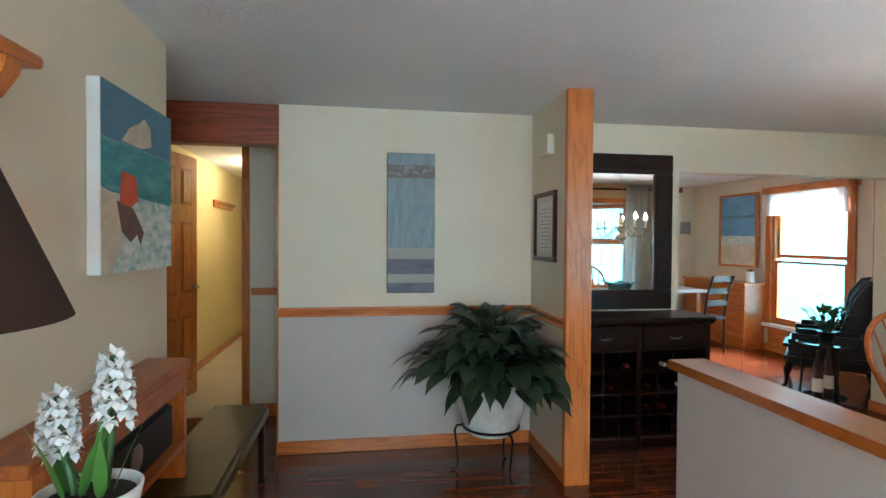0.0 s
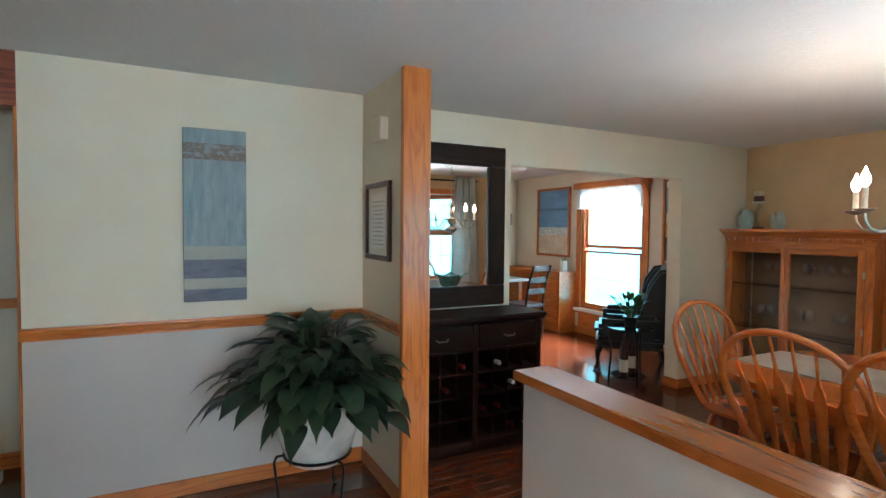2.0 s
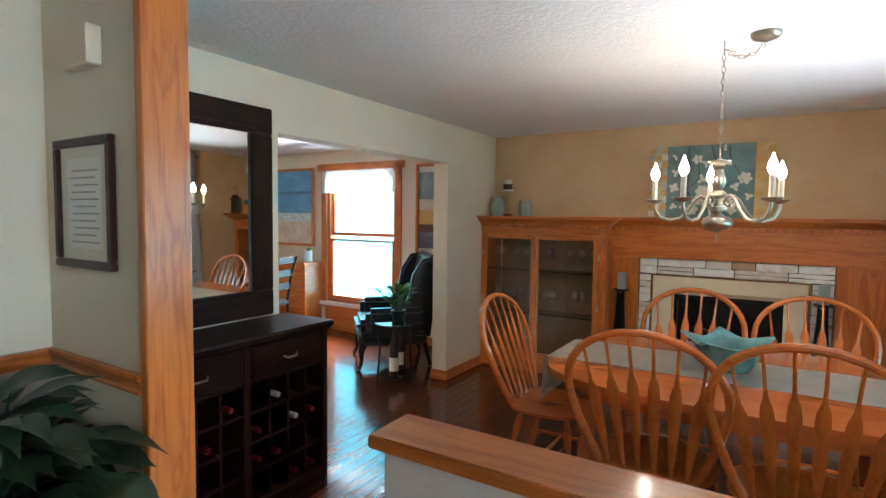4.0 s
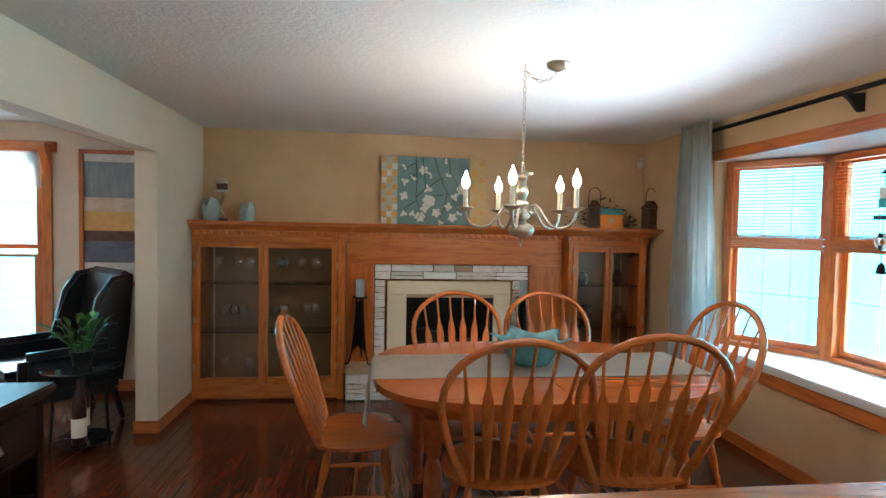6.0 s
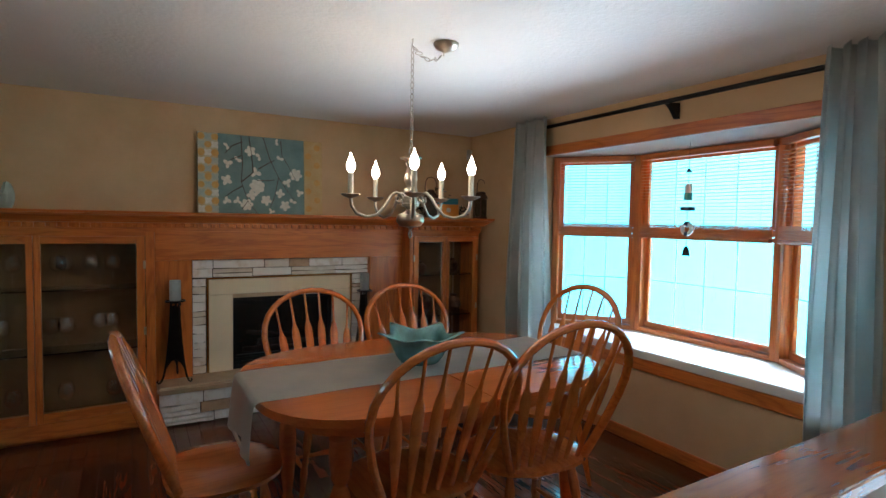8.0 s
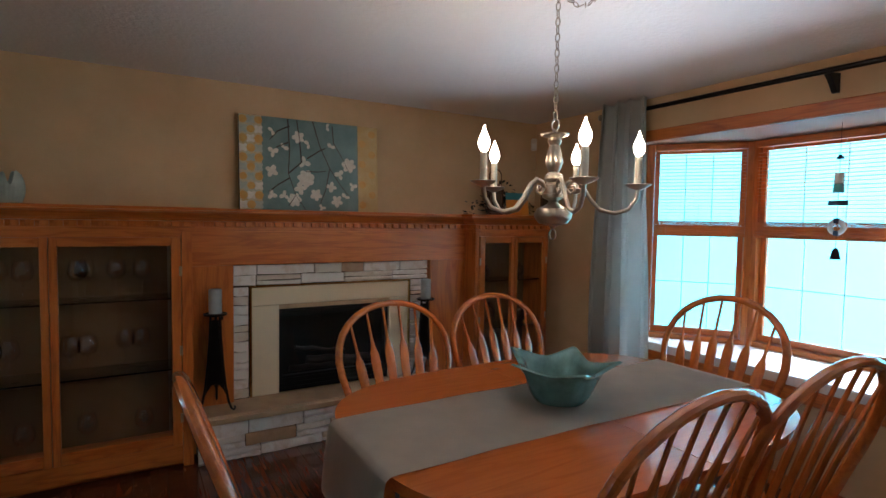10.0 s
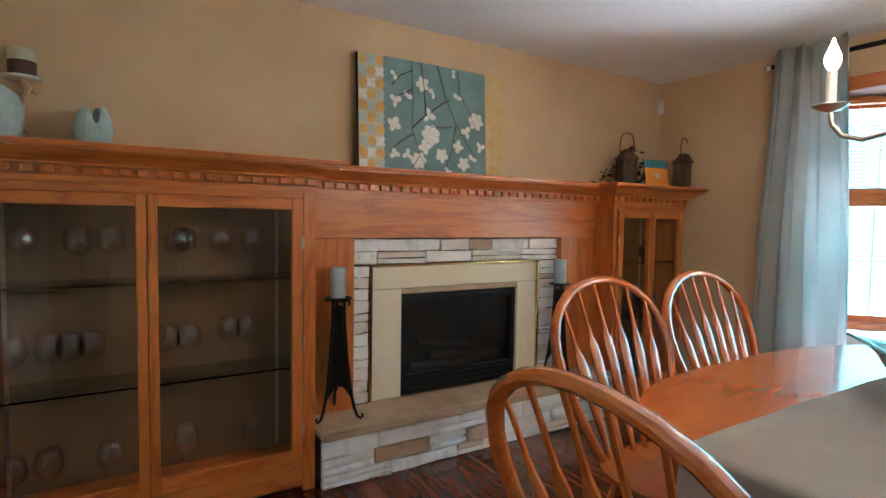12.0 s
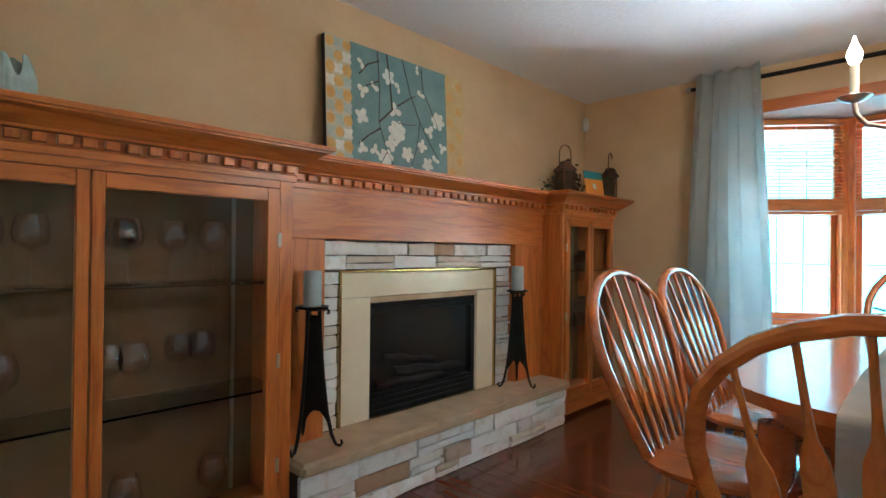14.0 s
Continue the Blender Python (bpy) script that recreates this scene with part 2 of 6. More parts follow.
def prism(bm, outline, lo, hi, axis="z", bevel=0.0):
    """An outline of (u, v) pairs pushed out along an axis."""
    def at(u, v, w):
        return {"z": (u, v, w), "x": (w, u, v), "y": (u, w, v)}[axis]
    a = [bm.verts.new(at(u, v, lo)) for u, v in outline]
    b = [bm.verts.new(at(u, v, hi)) for u, v in outline]
    n = len(a)
    fs = [bm.faces.new(a[::-1]), bm.faces.new(b)] + [bm.faces.new((a[i], a[(i + 1) % n], b[(i + 1) % n], b[i])) for i in range(n)]
    if bevel:
        es = list({e for f in fs[:2] for e in f.edges})
        bmesh.ops.bevel(bm, geom=es, offset=bevel, segments=2, affect="EDGES", clamp_overlap=True)
    return bm


def sheet(bm, f, nu, nv, thick=0.0):
    """A surface f(u, v) over the unit square; with a thickness it gets a back."""
    vs = [[bm.verts.new(f(i / nu, j / nv)) for j in range(nv + 1)] for i in range(nu + 1)]
    fs = [bm.faces.new((vs[i][j], vs[i + 1][j], vs[i + 1][j + 1], vs[i][j + 1])) for i in range(nu) for j in range(nv)]
    if thick:
        bmesh.ops.solidify(bm, geom=fs, thickness=thick)
    return bm


def setting(name, bm, material, label, category="structure", smooth=None):
    ob = new(name, mesh_of(name, bm, material, smooth))
    return tagged(ob, label, category, kind="structure")


def bar(a, b, r):
    """The pose and length of a rod from a to b."""
    a, b = Vector(a), Vector(b)
    return Matrix.Translation(a) @ (b - a).to_track_quat("Z", "Y").to_matrix().to_4x4(), (b - a).length

# ---- large structure ----
H = 2.36
XE, YB, YN = 5.845, 0.20, 4.314

setting("ceiling", box(B(), -1.9, -2.7, H, 6.0, 4.46, H + 0.12), "ceiling", "off-white knockdown-textured ceiling over the living and dining rooms", "ceiling")
b = B()
box(b, 2.0, 4.46, H, 6.05, 8.6, H + 0.12)
setting("ceiling_office", b, "ceiling", "off-white textured ceiling of the sunny office", "ceiling")

# fireplace wall and the office's outer wall
setting("wall_east", box(B(), XE, -0.05, 0, XE + 0.15, 4.46, H), "tan_wall", "tan painted wall behind the oak fireplace surround", "wall")
b = B()
WX0, WX1, WY0, WY1, WZ0, WZ1 = 5.90, 6.05, 5.66, 6.82, 0.38, 2.10
box(b, WX0, 4.46, 0, WX1, WY0, H)
box(b, WX0, WY1, 0, WX1, 8.6, H)
box(b, WX0, WY0, 0, WX1, WY1, WZ0)
box(b, WX0, WY0, WZ1, WX1, WY1, H)
setting("wall_office_east", b, "cream_wall", "cream painted office wall with a tall window", "wall")
setting("wall_office_north", box(B(), 2.0, 8.45, 0, 5.9, 8.6, H), "cream_wall", "cream painted far wall of the office", "wall")
setting("wall_office_west", box(B(), 1.9, 4.464, 0, 2.0, 8.6, H), "cream_wall", "cream painted side wall of the office", "wall")

# wall between the dining room and the office, with a wide opening
b = B()
OX0, OX1, OZ = 2.931, 4.877, 2.008
box(b, 1.82, YN, 0, OX0, YN + 0.15, H)
box(b, OX1, YN, 0, XE, YN + 0.15, H)
box(b, OX0, YN, OZ, OX1, YN + 0.15, H)
setting("wall_north", b, "cream_wall", "cream painted wall with a wide cased-free opening to the office", "wall")

# stub wall with its oak end cap, and the chair-rail wall
setting("wall_stub", box(B(), 1.685, 3.50, 0, 1.815, 4.46, H), "cream_wall", "short cream painted wall ending in an oak post", "wall")
setting("post", box(B(), 1.67, 3.46, 0, 1.83, 3.50, H, 0.004), "oak_z", "full-height honey oak board capping the end of the short wall", "post")
setting("wall_hall", box(B(), -0.075, 4.16, 0, 1.685, 4.30, H), "cream_wall", "cream painted wall with an oak chair rail", "wall")

# Paper sheet under the rail, its tone darkened in place of shade.
setting("wainscot_paper", box(B(), -0.074, 4.156, 0.0, 1.681, 4.1598, 0.936), "wainscot", "oatmeal embossed wallpaper below the chair rail, darkened for the lower wall's shade", "wall")

# bay wall: below, above and beside the bay
b = B()
BX0, BX1, BZ0, BZ1 = 2.48, 4.72, 0.58, 2.07
box(b, 1.87, YB - 0.15, 0, BX0, YB, H)
box(b, BX1, YB - 0.15, 0, XE, YB, H)
box(b, BX0, YB - 0.15, 0, BX1, YB, BZ0)
box(b, BX0, YB - 0.15, BZ1, BX1, YB, H)
setting("wall_south", b, "tan_wall", "tan painted wall around the bay window", "wall")

# living side: walls that close the place
b = B()
box(b, -0.58, -2.7, 0, -0.43, 3.145, H)
setting("wall_west", b, "cream_wall", "cream painted wall beside the console table", "wall")
# Unseen rear wall; its opening is assumed, to let the added daylight in.
b = B()
box(b, -0.43, -2.7, 0, -0.30, -2.55, H)
box(b, 1.70, -2.7, 0, 2.02, -2.55, H)
box(b, -0.30, -2.7, 0, 1.70, -2.55, 0.55)
box(b, -0.30, -2.7, 2.1, 1.70, -2.55, H)
setting("wall_entry", b, "cream_wall", "unseen cream painted wall with an opening assumed for daylight", "wall")
setting("wall_entry_side", box(B(), 1.87, -2.55, 0, 2.02, 0.05, H), "cream_wall", "plain cream painted side wall", "wall")

# knee wall with its oak cap
setting("wall_knee", box(B(), 1.89, YB, 0, 2.01, 2.68, 0.885), "wainscot", "embossed grey-papered half wall between the rooms", "wall")
setting("knee_wall_cap", box(B(), 1.855, YB, 0.885, 2.045, 2.715, 0.925, 0.006, 2), "cap", "varnished honey oak cap on the half wall", "trim")

# hall behind the beam and the lit room beyond it
b = B()
box(b, -1.9, 5.0, 0, -1.22, 5.1, H)
box(b, -0.49, 5.0, 0, 1.9, 5.1, H)
box(b, -1.22, 5.0, 2.24, -0.49, 5.1, H)
setting("wall_hall_back", b, "cream_wall", "cream painted hall wall with a doorway", "wall")
setting("wall_hall_side", box(B(), -1.9, 2.9, 0, -1.75, 7.4, H), "cream_wall", "cream painted end wall of the hall", "wall")
setting("wall_hall_front", box(B(), -1.75, 2.9, 0, -0.58, 3.0, H), "cream_wall", "plain cream painted hall wall", "wall")
setting("ceiling_hall", box(B(), -1.9, 4.46, H, 2.0, 8.9, H + 0.12), "ceiling", "off-white ceiling of the hall and the room beyond", "ceiling")
setting("wall_closet_back", box(B(), -1.42, 8.7, 0, -0.2, 8.9, H), "yellow_wall", "warm yellow painted wall of the lit room beyond the door", "wall")
setting("wall_closet_left", box(B(), -1.42, 5.1, 0, -1.31, 8.7, H), "yellow_wall", "warm yellow painted wall behind the open door", "wall")
setting("wall_closet_side", box(B(), -0.34, 5.1, 0, -0.2, 8.7, H), "yellow_wall", "warm yellow painted side wall beyond the door", "wall")
setting("closet_carpet", box(B(), -1.31, 5.0, -0.011, -0.34, 8.7, 0.006), "carpet", "pale beige carpet beyond the doorway", "floor")
setting("beam", box(B(), -1.75, 4.16, 2.09, -0.076, 4.30, H - 0.002, 0.004), "beam", "dark cherry-stained beam over the hall", "beam")

# floors
setting("floor", box(box(B(), -3.2, -2.7, -0.15, 2.05, -0.7, -0.012), -3.2, -0.7, -0.15, 6.05, 8.6, -0.012), "joint", "dark red hardwood floor of narrow boards", "floor")
setting("outdoor_backdrop", box(B(), -6, -9.2, -6, 16, -9.0, 9), "outdoors", "bright overexposed daylight beyond the bay window", "backdrop")
setting("outdoor_backdrop_east", box(B(), 14, -8.9, -6, 14.2, 20, 9), "outdoors", "bright overexposed daylight beyond the office window", "backdrop")

# ---- dining table ----
TC, TH = (3.60, 1.92), 0.795


def oval(hx, hy, n=56, p=3.2):
    pts = []
    for i in range(n):
        a = 2 * math.pi * i / n
        c, s = math.cos(a), math.sin(a)
        pts.append((hx * abs(c) ** (2 / p) * (1 if c > 0 else -1), hy * abs(s) ** (2 / p) * (1 if s > 0 else -1)))
    return pts


tb = thing("dining_table", "oval honey oak dining table with a glossy top and turned legs", "table", *TC, 0)
for lo, hi in ((-0.85, -0.002), (0.002, 0.85)):
    bm = B()
    pts = [(x, min(max(y, lo), hi)) for x, y in oval(0.60, 0.85, 88)]
    keep = [p for i, p in enumerate(pts) if (Vector(p) - Vector(pts[i - 1])).length > 1e-5]
    prism(bm, keep, TH - 0.032, TH, "z", 0.007)
    part("tabletop", bm, "table", tb)
part("apron", prism(B(), oval(0.48, 0.72), TH - 0.12, TH - 0.033), "table", tb)
leg_profile = [(0.03, 0), (0.035, 0.03), (0.03, 0.08), (0.022, 0.10), (0.035, 0.2), (0.045, 0.36), (0.04, 0.46), (0.026, 0.5), (0.04, 0.53), (0.04, 0.56), (0.045, 0.57), (0.045, 0.68)]
leg = mesh_of("leg", lathe(B(), leg_profile, 16), "table", 40)
for sx in (-1, 1):
    for sy in (-1, 1):
        share("leg", leg, tb, pose(0.40 * sx, 0.58 * sy, 0))

# ---- chairs ----


def windsor_chair():
    """An arrow-back chair, seat forward along +y, about its seat's centre on the floor."""
    ch = thing("dining_chair", "honey oak bow-back dining chair with arrow-shaped spindles", "chair", group="chairs round the dining table")
    bm = B()

    def seat_top(u, v):
        a, r = 2 * math.pi * u, v
        w = 0.26 - 0.02 * math.sin(a)
        x, y = w * r * math.copysign(abs(math.cos(a)) ** 0.75, math.cos(a)), 0.235 * r * math.copysign(abs(math.sin(a)) ** 0.8, math.sin(a))
        dip = -0.016 * math.exp(-((x / 0.14) ** 2 + ((y + 0.04) / 0.12) ** 2)) + 0.008 * math.exp(-(x / 0.05) ** 2) * max(0, y / 0.2)
        return x, y, 0.465 + dip - 0.012 * r ** 8
    n, rings = 36, []
    for r, z in ((0.03, None), (0.3, None), (0.55, None), (0.78, None), (0.93, None), (1.0, None), (1.0, 0.437), (0.93, 0.425), (0.03, 0.423)):
        ring = []
        for i in range(n):
            p = seat_top(i / n, r)
            ring.append(bm.verts.new((p[0], p[1], p[2] if z is None else z)))
        rings.append(ring)
    for p, q in zip(rings, rings[1:]):
        for i in range(n):
            bm.faces.new((p[i], p[(i + 1) % n], q[(i + 1) % n], q[i]))
    bm.faces.new(rings[0])
    bm.faces.new(rings[-1][::-1])
    part("seat", bm, "chair_y", ch)
    zs, top, hw = 0.455, 1.055, 0.302

    def lean(z):
        return -0.185 - 0.19 * (z - zs) / (top - zs) - 0.02 * ((z - zs) / (top - zs)) ** 2
    # the bow
    def bow_x(a):
        return hw * math.sin(a)
    pts = [(-0.19, lean(zs), zs), (-0.225, lean(0.53), 0.53), (-0.267, lean(0.64), 0.64), (-0.294, lean(0.74), 0.74)]
    for i in range(15):
        a = math.pi * (i / 14 - 0.5)
        z = 0.80 + (top - 0.80) * math.cos(a) ** 0.9 if abs(a) < math.pi / 2 - 1e-6 else 0.80
        pts.append((bow_x(a), lean(z), z))
    pts += [(0.294, lean(0.74), 0.74), (0.267, lean(0.64), 0.64), (0.225, lean(0.53), 0.53), (0.19, lean(zs), zs)]
    part("bow", tube(B(), pts, 0.0188, 10, 0.85), "chair_x", ch)
    # arrow spindles
    for k in range(6):
        f = (k - 2.5) / 2.5
        xb, xt = 0.155 * f, 0.225 * f
        zt = 0.80 + (top - 0.80) * math.sqrt(max(0, 1 - (xt / hw) ** 2)) - 0.008
        bm = B()
        prof = [(0, .009, .009), (.12, .012, .011), (.30, .019, .009), (.50, .023, .008), (.60, .0235, .008), (.66, .020, .008), (.72, .009, .008), (.78, .0065, .0065), (.9, .006, .006), (1, .006, .006)]
        rings = []
        for s, w, d in prof:
            z = zs + (zt - zs) * s
            cx, cy = xb + (xt - xb) * s, lean(z) + 0.004
            ring = []
            for i in range(8):
                a = 2 * math.pi * i / 8 + math.pi / 8
                ring.append(bm.verts.new((cx + 1.08 * w * math.cos(a), cy + 1.08 * d * math.sin(a), z)))
            rings.append(ring)
        for p, q in zip(rings, rings[1:]):
            for i in range(8):
                bm.faces.new((p[i], p[(i + 1) % 8], q[(i + 1) % 8], q[i]))
        bm.faces.new(rings[0][::-1])
        bm.faces.new(rings[-1])
        part("spindle", bm, "chair_z", ch)
    feet = {}
    prof = [(0.011, 0), (0.014, 0.05), (0.016, 0.10), (0.021, 0.16), (0.014, 0.2), (0.02, 0.215), (0.014, 0.23), (0.022, 0.3), (0.022, 0.36), (0.015, 0.4), (0.013, 0.445)]
    for sx in (-1, 1):
        for sy in (-1, 1):
            foot, head = Vector((0.215 * sx, 0.20 * sy - 0.02, 0.002)), Vector((0.155 * sx, 0.13 * sy, 0.44))
            m, ln = bar(foot, head, 0)
            part("leg", lathe(B(), [(r, z * ln / 0.445) for r, z in prof], 10, m=m), "chair_z", ch)
            feet[sx, sy] = foot.lerp(head, 0.38)
    for sx in (-1, 1):
        m, ln = bar(feet[sx, -1], feet[sx, 1], 0)
        part("stretcher", lathe(B(), [(0.008, 0), (0.012, ln * 0.3), (0.017, ln * 0.5), (0.012, ln * 0.7), (0.008, ln)], 8, m=m), "chair_y", ch)
    m, ln = bar(feet[-1, -1].lerp(feet[-1, 1], 0.5), feet[1, -1].lerp(feet[1, 1], 0.5), 0)
    part("stretcher", lathe(B(), [(0.008, 0), (0.012, ln * 0.3), (0.016, ln * 0.5), (0.012, ln * 0.7), (0.008, ln)], 8, m=m), "chair_x", ch)
    return ch


# back top stands about 0.39 behind the seat's centre
chair = windsor_chair()
chair.matrix_basis = pose(4.20, 2.21, 0, 0, 0, 90)
for x, y, rz, tall in ((4.22, 1.56, 90, 1.0), (3.22, 2.20, -90, 1.035), (3.17, 1.645, -94, 1.06), (3.65, 1.15, 2, 1.055)):
    other = copy_thing(chair, pose(x, y, 0, 0, 0, rz))
    other.scale = (1, 1, tall)
low = copy_thing(chair, pose(3.70, 2.845, 0, 0, 0, 180))
low.scale = (0.97, 1, 0.985)

# ---- more materials ----


def cloth(name, colour, through=0.0, weave=260.0, rough=0.85):
    m, nt, b = nodes_of(name)
    v = coords(nt, spread=False)
    n = noise_of(nt, v, 5.0, 4)
    fine = noise_of(nt, v, weave, 2)
    nt.links.new(ramp(nt, n, [(0.3, tuple(c * 0.82 for c in colour)), (0.7, colour)]), b.inputs["Base Color"])
    b.inputs["Roughness"].default_value, b.inputs["Sheen Weight"].default_value = rough, 0.2
    bumped(nt, b, fine, 0.25, 0.002)
    if through:
        t, mix = add(nt, "ShaderNodeBsdfTranslucent", Color=(*colour, 1)), add(nt, "ShaderNodeMixShader", Fac=through)
        nt.links.new(b.outputs[0], mix.inputs[1])
        nt.links.new(t.outputs[0], mix.inputs[2])
        nt.links.new(mix.outputs[0], nt.nodes["Material Output"].inputs["Surface"])
    return m


def spread_colours(name, stops, rough=0.8, bump=0.6, scale=30.0, coat=0.0):
    """Each object takes its own shade from the stops, with grain and stains over it."""
    m, nt, b = nodes_of(name)
    info = nt.nodes.new("ShaderNodeObjectInfo")
    v = coords(nt)
    base = ramp(nt, info.outputs["Random"], stops)
    stain = ramp(nt, noise_of(nt, v, scale * 0.4, 5, 0.65), [(0.34, (0.66, 0.55, 0.44)), (0.50, (1, 1, 1))])
    nt.links.new(mixed(nt, 0.5, base, stain, "MULTIPLY"), b.inputs["Base Color"])
    b.inputs["Roughness"].default_value, b.inputs["Coat Weight"].default_value = rough, coat
    bumped(nt, b, noise_of(nt, v, scale, 6, 0.7), bump, 0.006)
    return m


M["stone"] = spread_colours("ledge_stone", [(0.0, (0.90, 0.88, 0.86)), (0.60, (0.82, 0.80, 0.78)), (0.76, (0.70, 0.62, 0.52)), (0.86, (0.46, 0.29, 0.17)), (1.0, (0.88, 0.85, 0.80))])
M["mortar"] = plain("stone_mortar", (0.085, 0.06, 0.04), 0.95, 0, 0.2, 30, 0.4)
M["hearth"] = plain("limestone_slab", (0.56, 0.39, 0.24), 0.65, 0, 0.12, 9, 0.25)
M["cream_enamel"] = plain("cream_enamel", (0.84, 0.73, 0.53), 0.16, 0, 0.03, 6)
M["brass"] = plain("polished_brass", (0.62, 0.44, 0.16), 0.22, 1.0, 0.06)
M["soot"] = plain("black_firebox", (0.012, 0.012, 0.013), 0.5, 0, 0.2, 20, 0.2)
M["fire_pane"] = pane_glass("fire_window_glass", 0.03, 0.5, 0.012)
M["soot"].node_tree.nodes["Principled BSDF"].inputs["Specular IOR Level"].default_value = 0.15
M["log"] = plain("ceramic_log", (0.02, 0.014, 0.011), 0.9, 0, 0.3, 18, 0.6)
M["cab_back"] = paint("cabinet_back", (0.24, 0.14, 0.065), (0.17, 0.10, 0.045), 0.7, 0.1)
M["shelf_glass"] = glass("green_edged_shelf", (0.78, 0.92, 0.86))
M["stemware"] = pane_glass("clear_stemware", 0.01, 0.95, 0.09)
M["curtain"] = cloth("grey_blue_satin", (0.64, 0.68, 0.66), 0.34, 300, 0.4)
M["runner"] = cloth("stone_grey_linen", (0.66, 0.58, 0.48))
M["teal_glaze"] = plain("teal_glass_body", (0.27, 0.56, 0.56), 0.1, 0, 0.22, 14)
M["teal_glaze"].node_tree.nodes["Principled BSDF"].inputs["Transmission Weight"].default_value = 0.35
M["shell"] = plain("pale_aqua_glaze", (0.50, 0.62, 0.58), 0.15, 0, 0.1, 20, 0.1)
M["candle"] = plain("blue_grey_wax", (0.42, 0.47, 0.48), 0.5)
M["ivory"] = plain("ivory_wax", (0.76, 0.66, 0.48), 0.5)
M["chocolate"] = plain("chocolate_wax", (0.10, 0.025, 0.015), 0.45)
M["driftwood"] = plain("painted_driftwood", (0.62, 0.44, 0.27), 0.7, 0, 0.15, 20, 0.3)
M["rust"] = plain("rusted_tin", (0.17, 0.085, 0.05), 0.6, 0.5, 0.3, 25, 0.3)
M["plastic"] = plain("white_plastic", (0.72, 0.68, 0.60), 0.4, 0, 0.03)
M["muntin"] = plain("pale_muntin", (0.74, 0.72, 0.66), 0.5, 0, 0.05)
M["canvas_edge"] = plain("dark_canvas_edge", (0.03, 0.028, 0.025), 0.8)


def canvas_paint(name, stops, scale=6.0, stretch=(1, 1, 1)):
    m, nt, b = nodes_of(name)
    v = coords(nt, stretch, False)
    nt.links.new(ramp(nt, noise_of(nt, v, scale, 6, 0.65, 0.4), stops), b.inputs["Base Color"])
    b.inputs["Roughness"].default_value = 0.7
    bumped(nt, b, noise_of(nt, coords(nt, spread=False), 400, 2), 0.2, 0.001)
    return m


M["p_teal"] = canvas_paint("painted_teal", [(0.3, (0.12, 0.20, 0.20)), (0.7, (0.20, 0.30, 0.29))])
M["p_band"] = canvas_paint("painted_band", [(0.35, (0.55, 0.36, 0.13)), (0.5, (0.58, 0.50, 0.33)), (0.68, (0.42, 0.48, 0.40))], 14)
M["p_gold"] = canvas_paint("painted_gold", [(0.35, (0.56, 0.36, 0.13)), (0.7, (0.62, 0.47, 0.24))], 10)
M["p_orange"] = canvas_paint("painted_orange", [(0.3, (0.60, 0.30, 0.07)), (0.7, (0.66, 0.42, 0.14))], 20)
M["p_pale"] = canvas_paint("painted_pale_blue", [(0.3, (0.36, 0.42, 0.38)), (0.7, (0.50, 0.52, 0.44))], 25)
M["p_white"] = canvas_paint("painted_white", [(0.3, (0.60, 0.56, 0.48)), (0.7, (0.80, 0.77, 0.70))], 30)
M["p_branch"] = canvas_paint("painted_branch", [(0.3, (0.05, 0.03, 0.025)), (0.7, (0.10, 0.06, 0.05))], 30)


def wpart(name, bm, material, parent, label="", smooth=35):
    """A part built in world places under a thing that stands somewhere."""
    bm.transform(parent.matrix_basis.inverted())
    return part(name, bm, material, parent, label, smooth)


def wsub(name, bm, material, parent, label="", smooth=35):
    """The same one level deeper."""
    bm.transform(parent.parent.matrix_basis.inverted())
    return part(name, bm, material, parent, label, smooth)


def stack(bm, loops):
    """Rectangles (x0, y0, x1, y1, z) stacked into one solid, as crowns and plinths are."""
    rings = [[bm.verts.new(p) for p in ((x0, y0, z), (x1, y0, z), (x1, y1, z), (x0, y1, z))] for x0, y0, x1, y1, z in loops]
    for a, b in zip(rings, rings[1:]):
        for i in range(4):
            bm.faces.new((a[i], a[(i + 1) % 4], b[(i + 1) % 4], b[i]))
    bm.faces.new(rings[0][::-1])
    bm.faces.new(rings[-1])
    return bm


CROWN = [(0.0, 1.395), (0.010, 1.395), (0.010, 1.418), (0.014, 1.42), (0.014, 1.455), (0.034, 1.458), (0.036, 1.466), (0.048, 1.472), (0.060, 1.480), (0.080, 1.498), (0.098, 1.508), (0.105, 1.510), (0.105, 1.516), (0.118, 1.518), (0.120, 1.532), (0.116, 1.535)]


def crown(parent, xf, y0, y1, lo, hi, back=XE):
    wpart("crown", stack(B(), [(xf - d, y0 - d * lo, back, y1 + d * hi, z) for d, z in CROWN]), "oak_y", parent)
    n = int((y1 - y0) / 0.060)
    pitch = (y1 - y0) / n
    block = mesh_of("dentil", box(B(), -0.022, -0.0195, 0, 0.0, 0.0195, 0.029, 0.003), "oak_z")
    inv = parent.matrix_basis.inverted()
    for i in range(n):
        share("dentil", block, parent, inv @ pose(xf - 0.0145, y0 + (i + 0.5) * pitch, 1.4235))


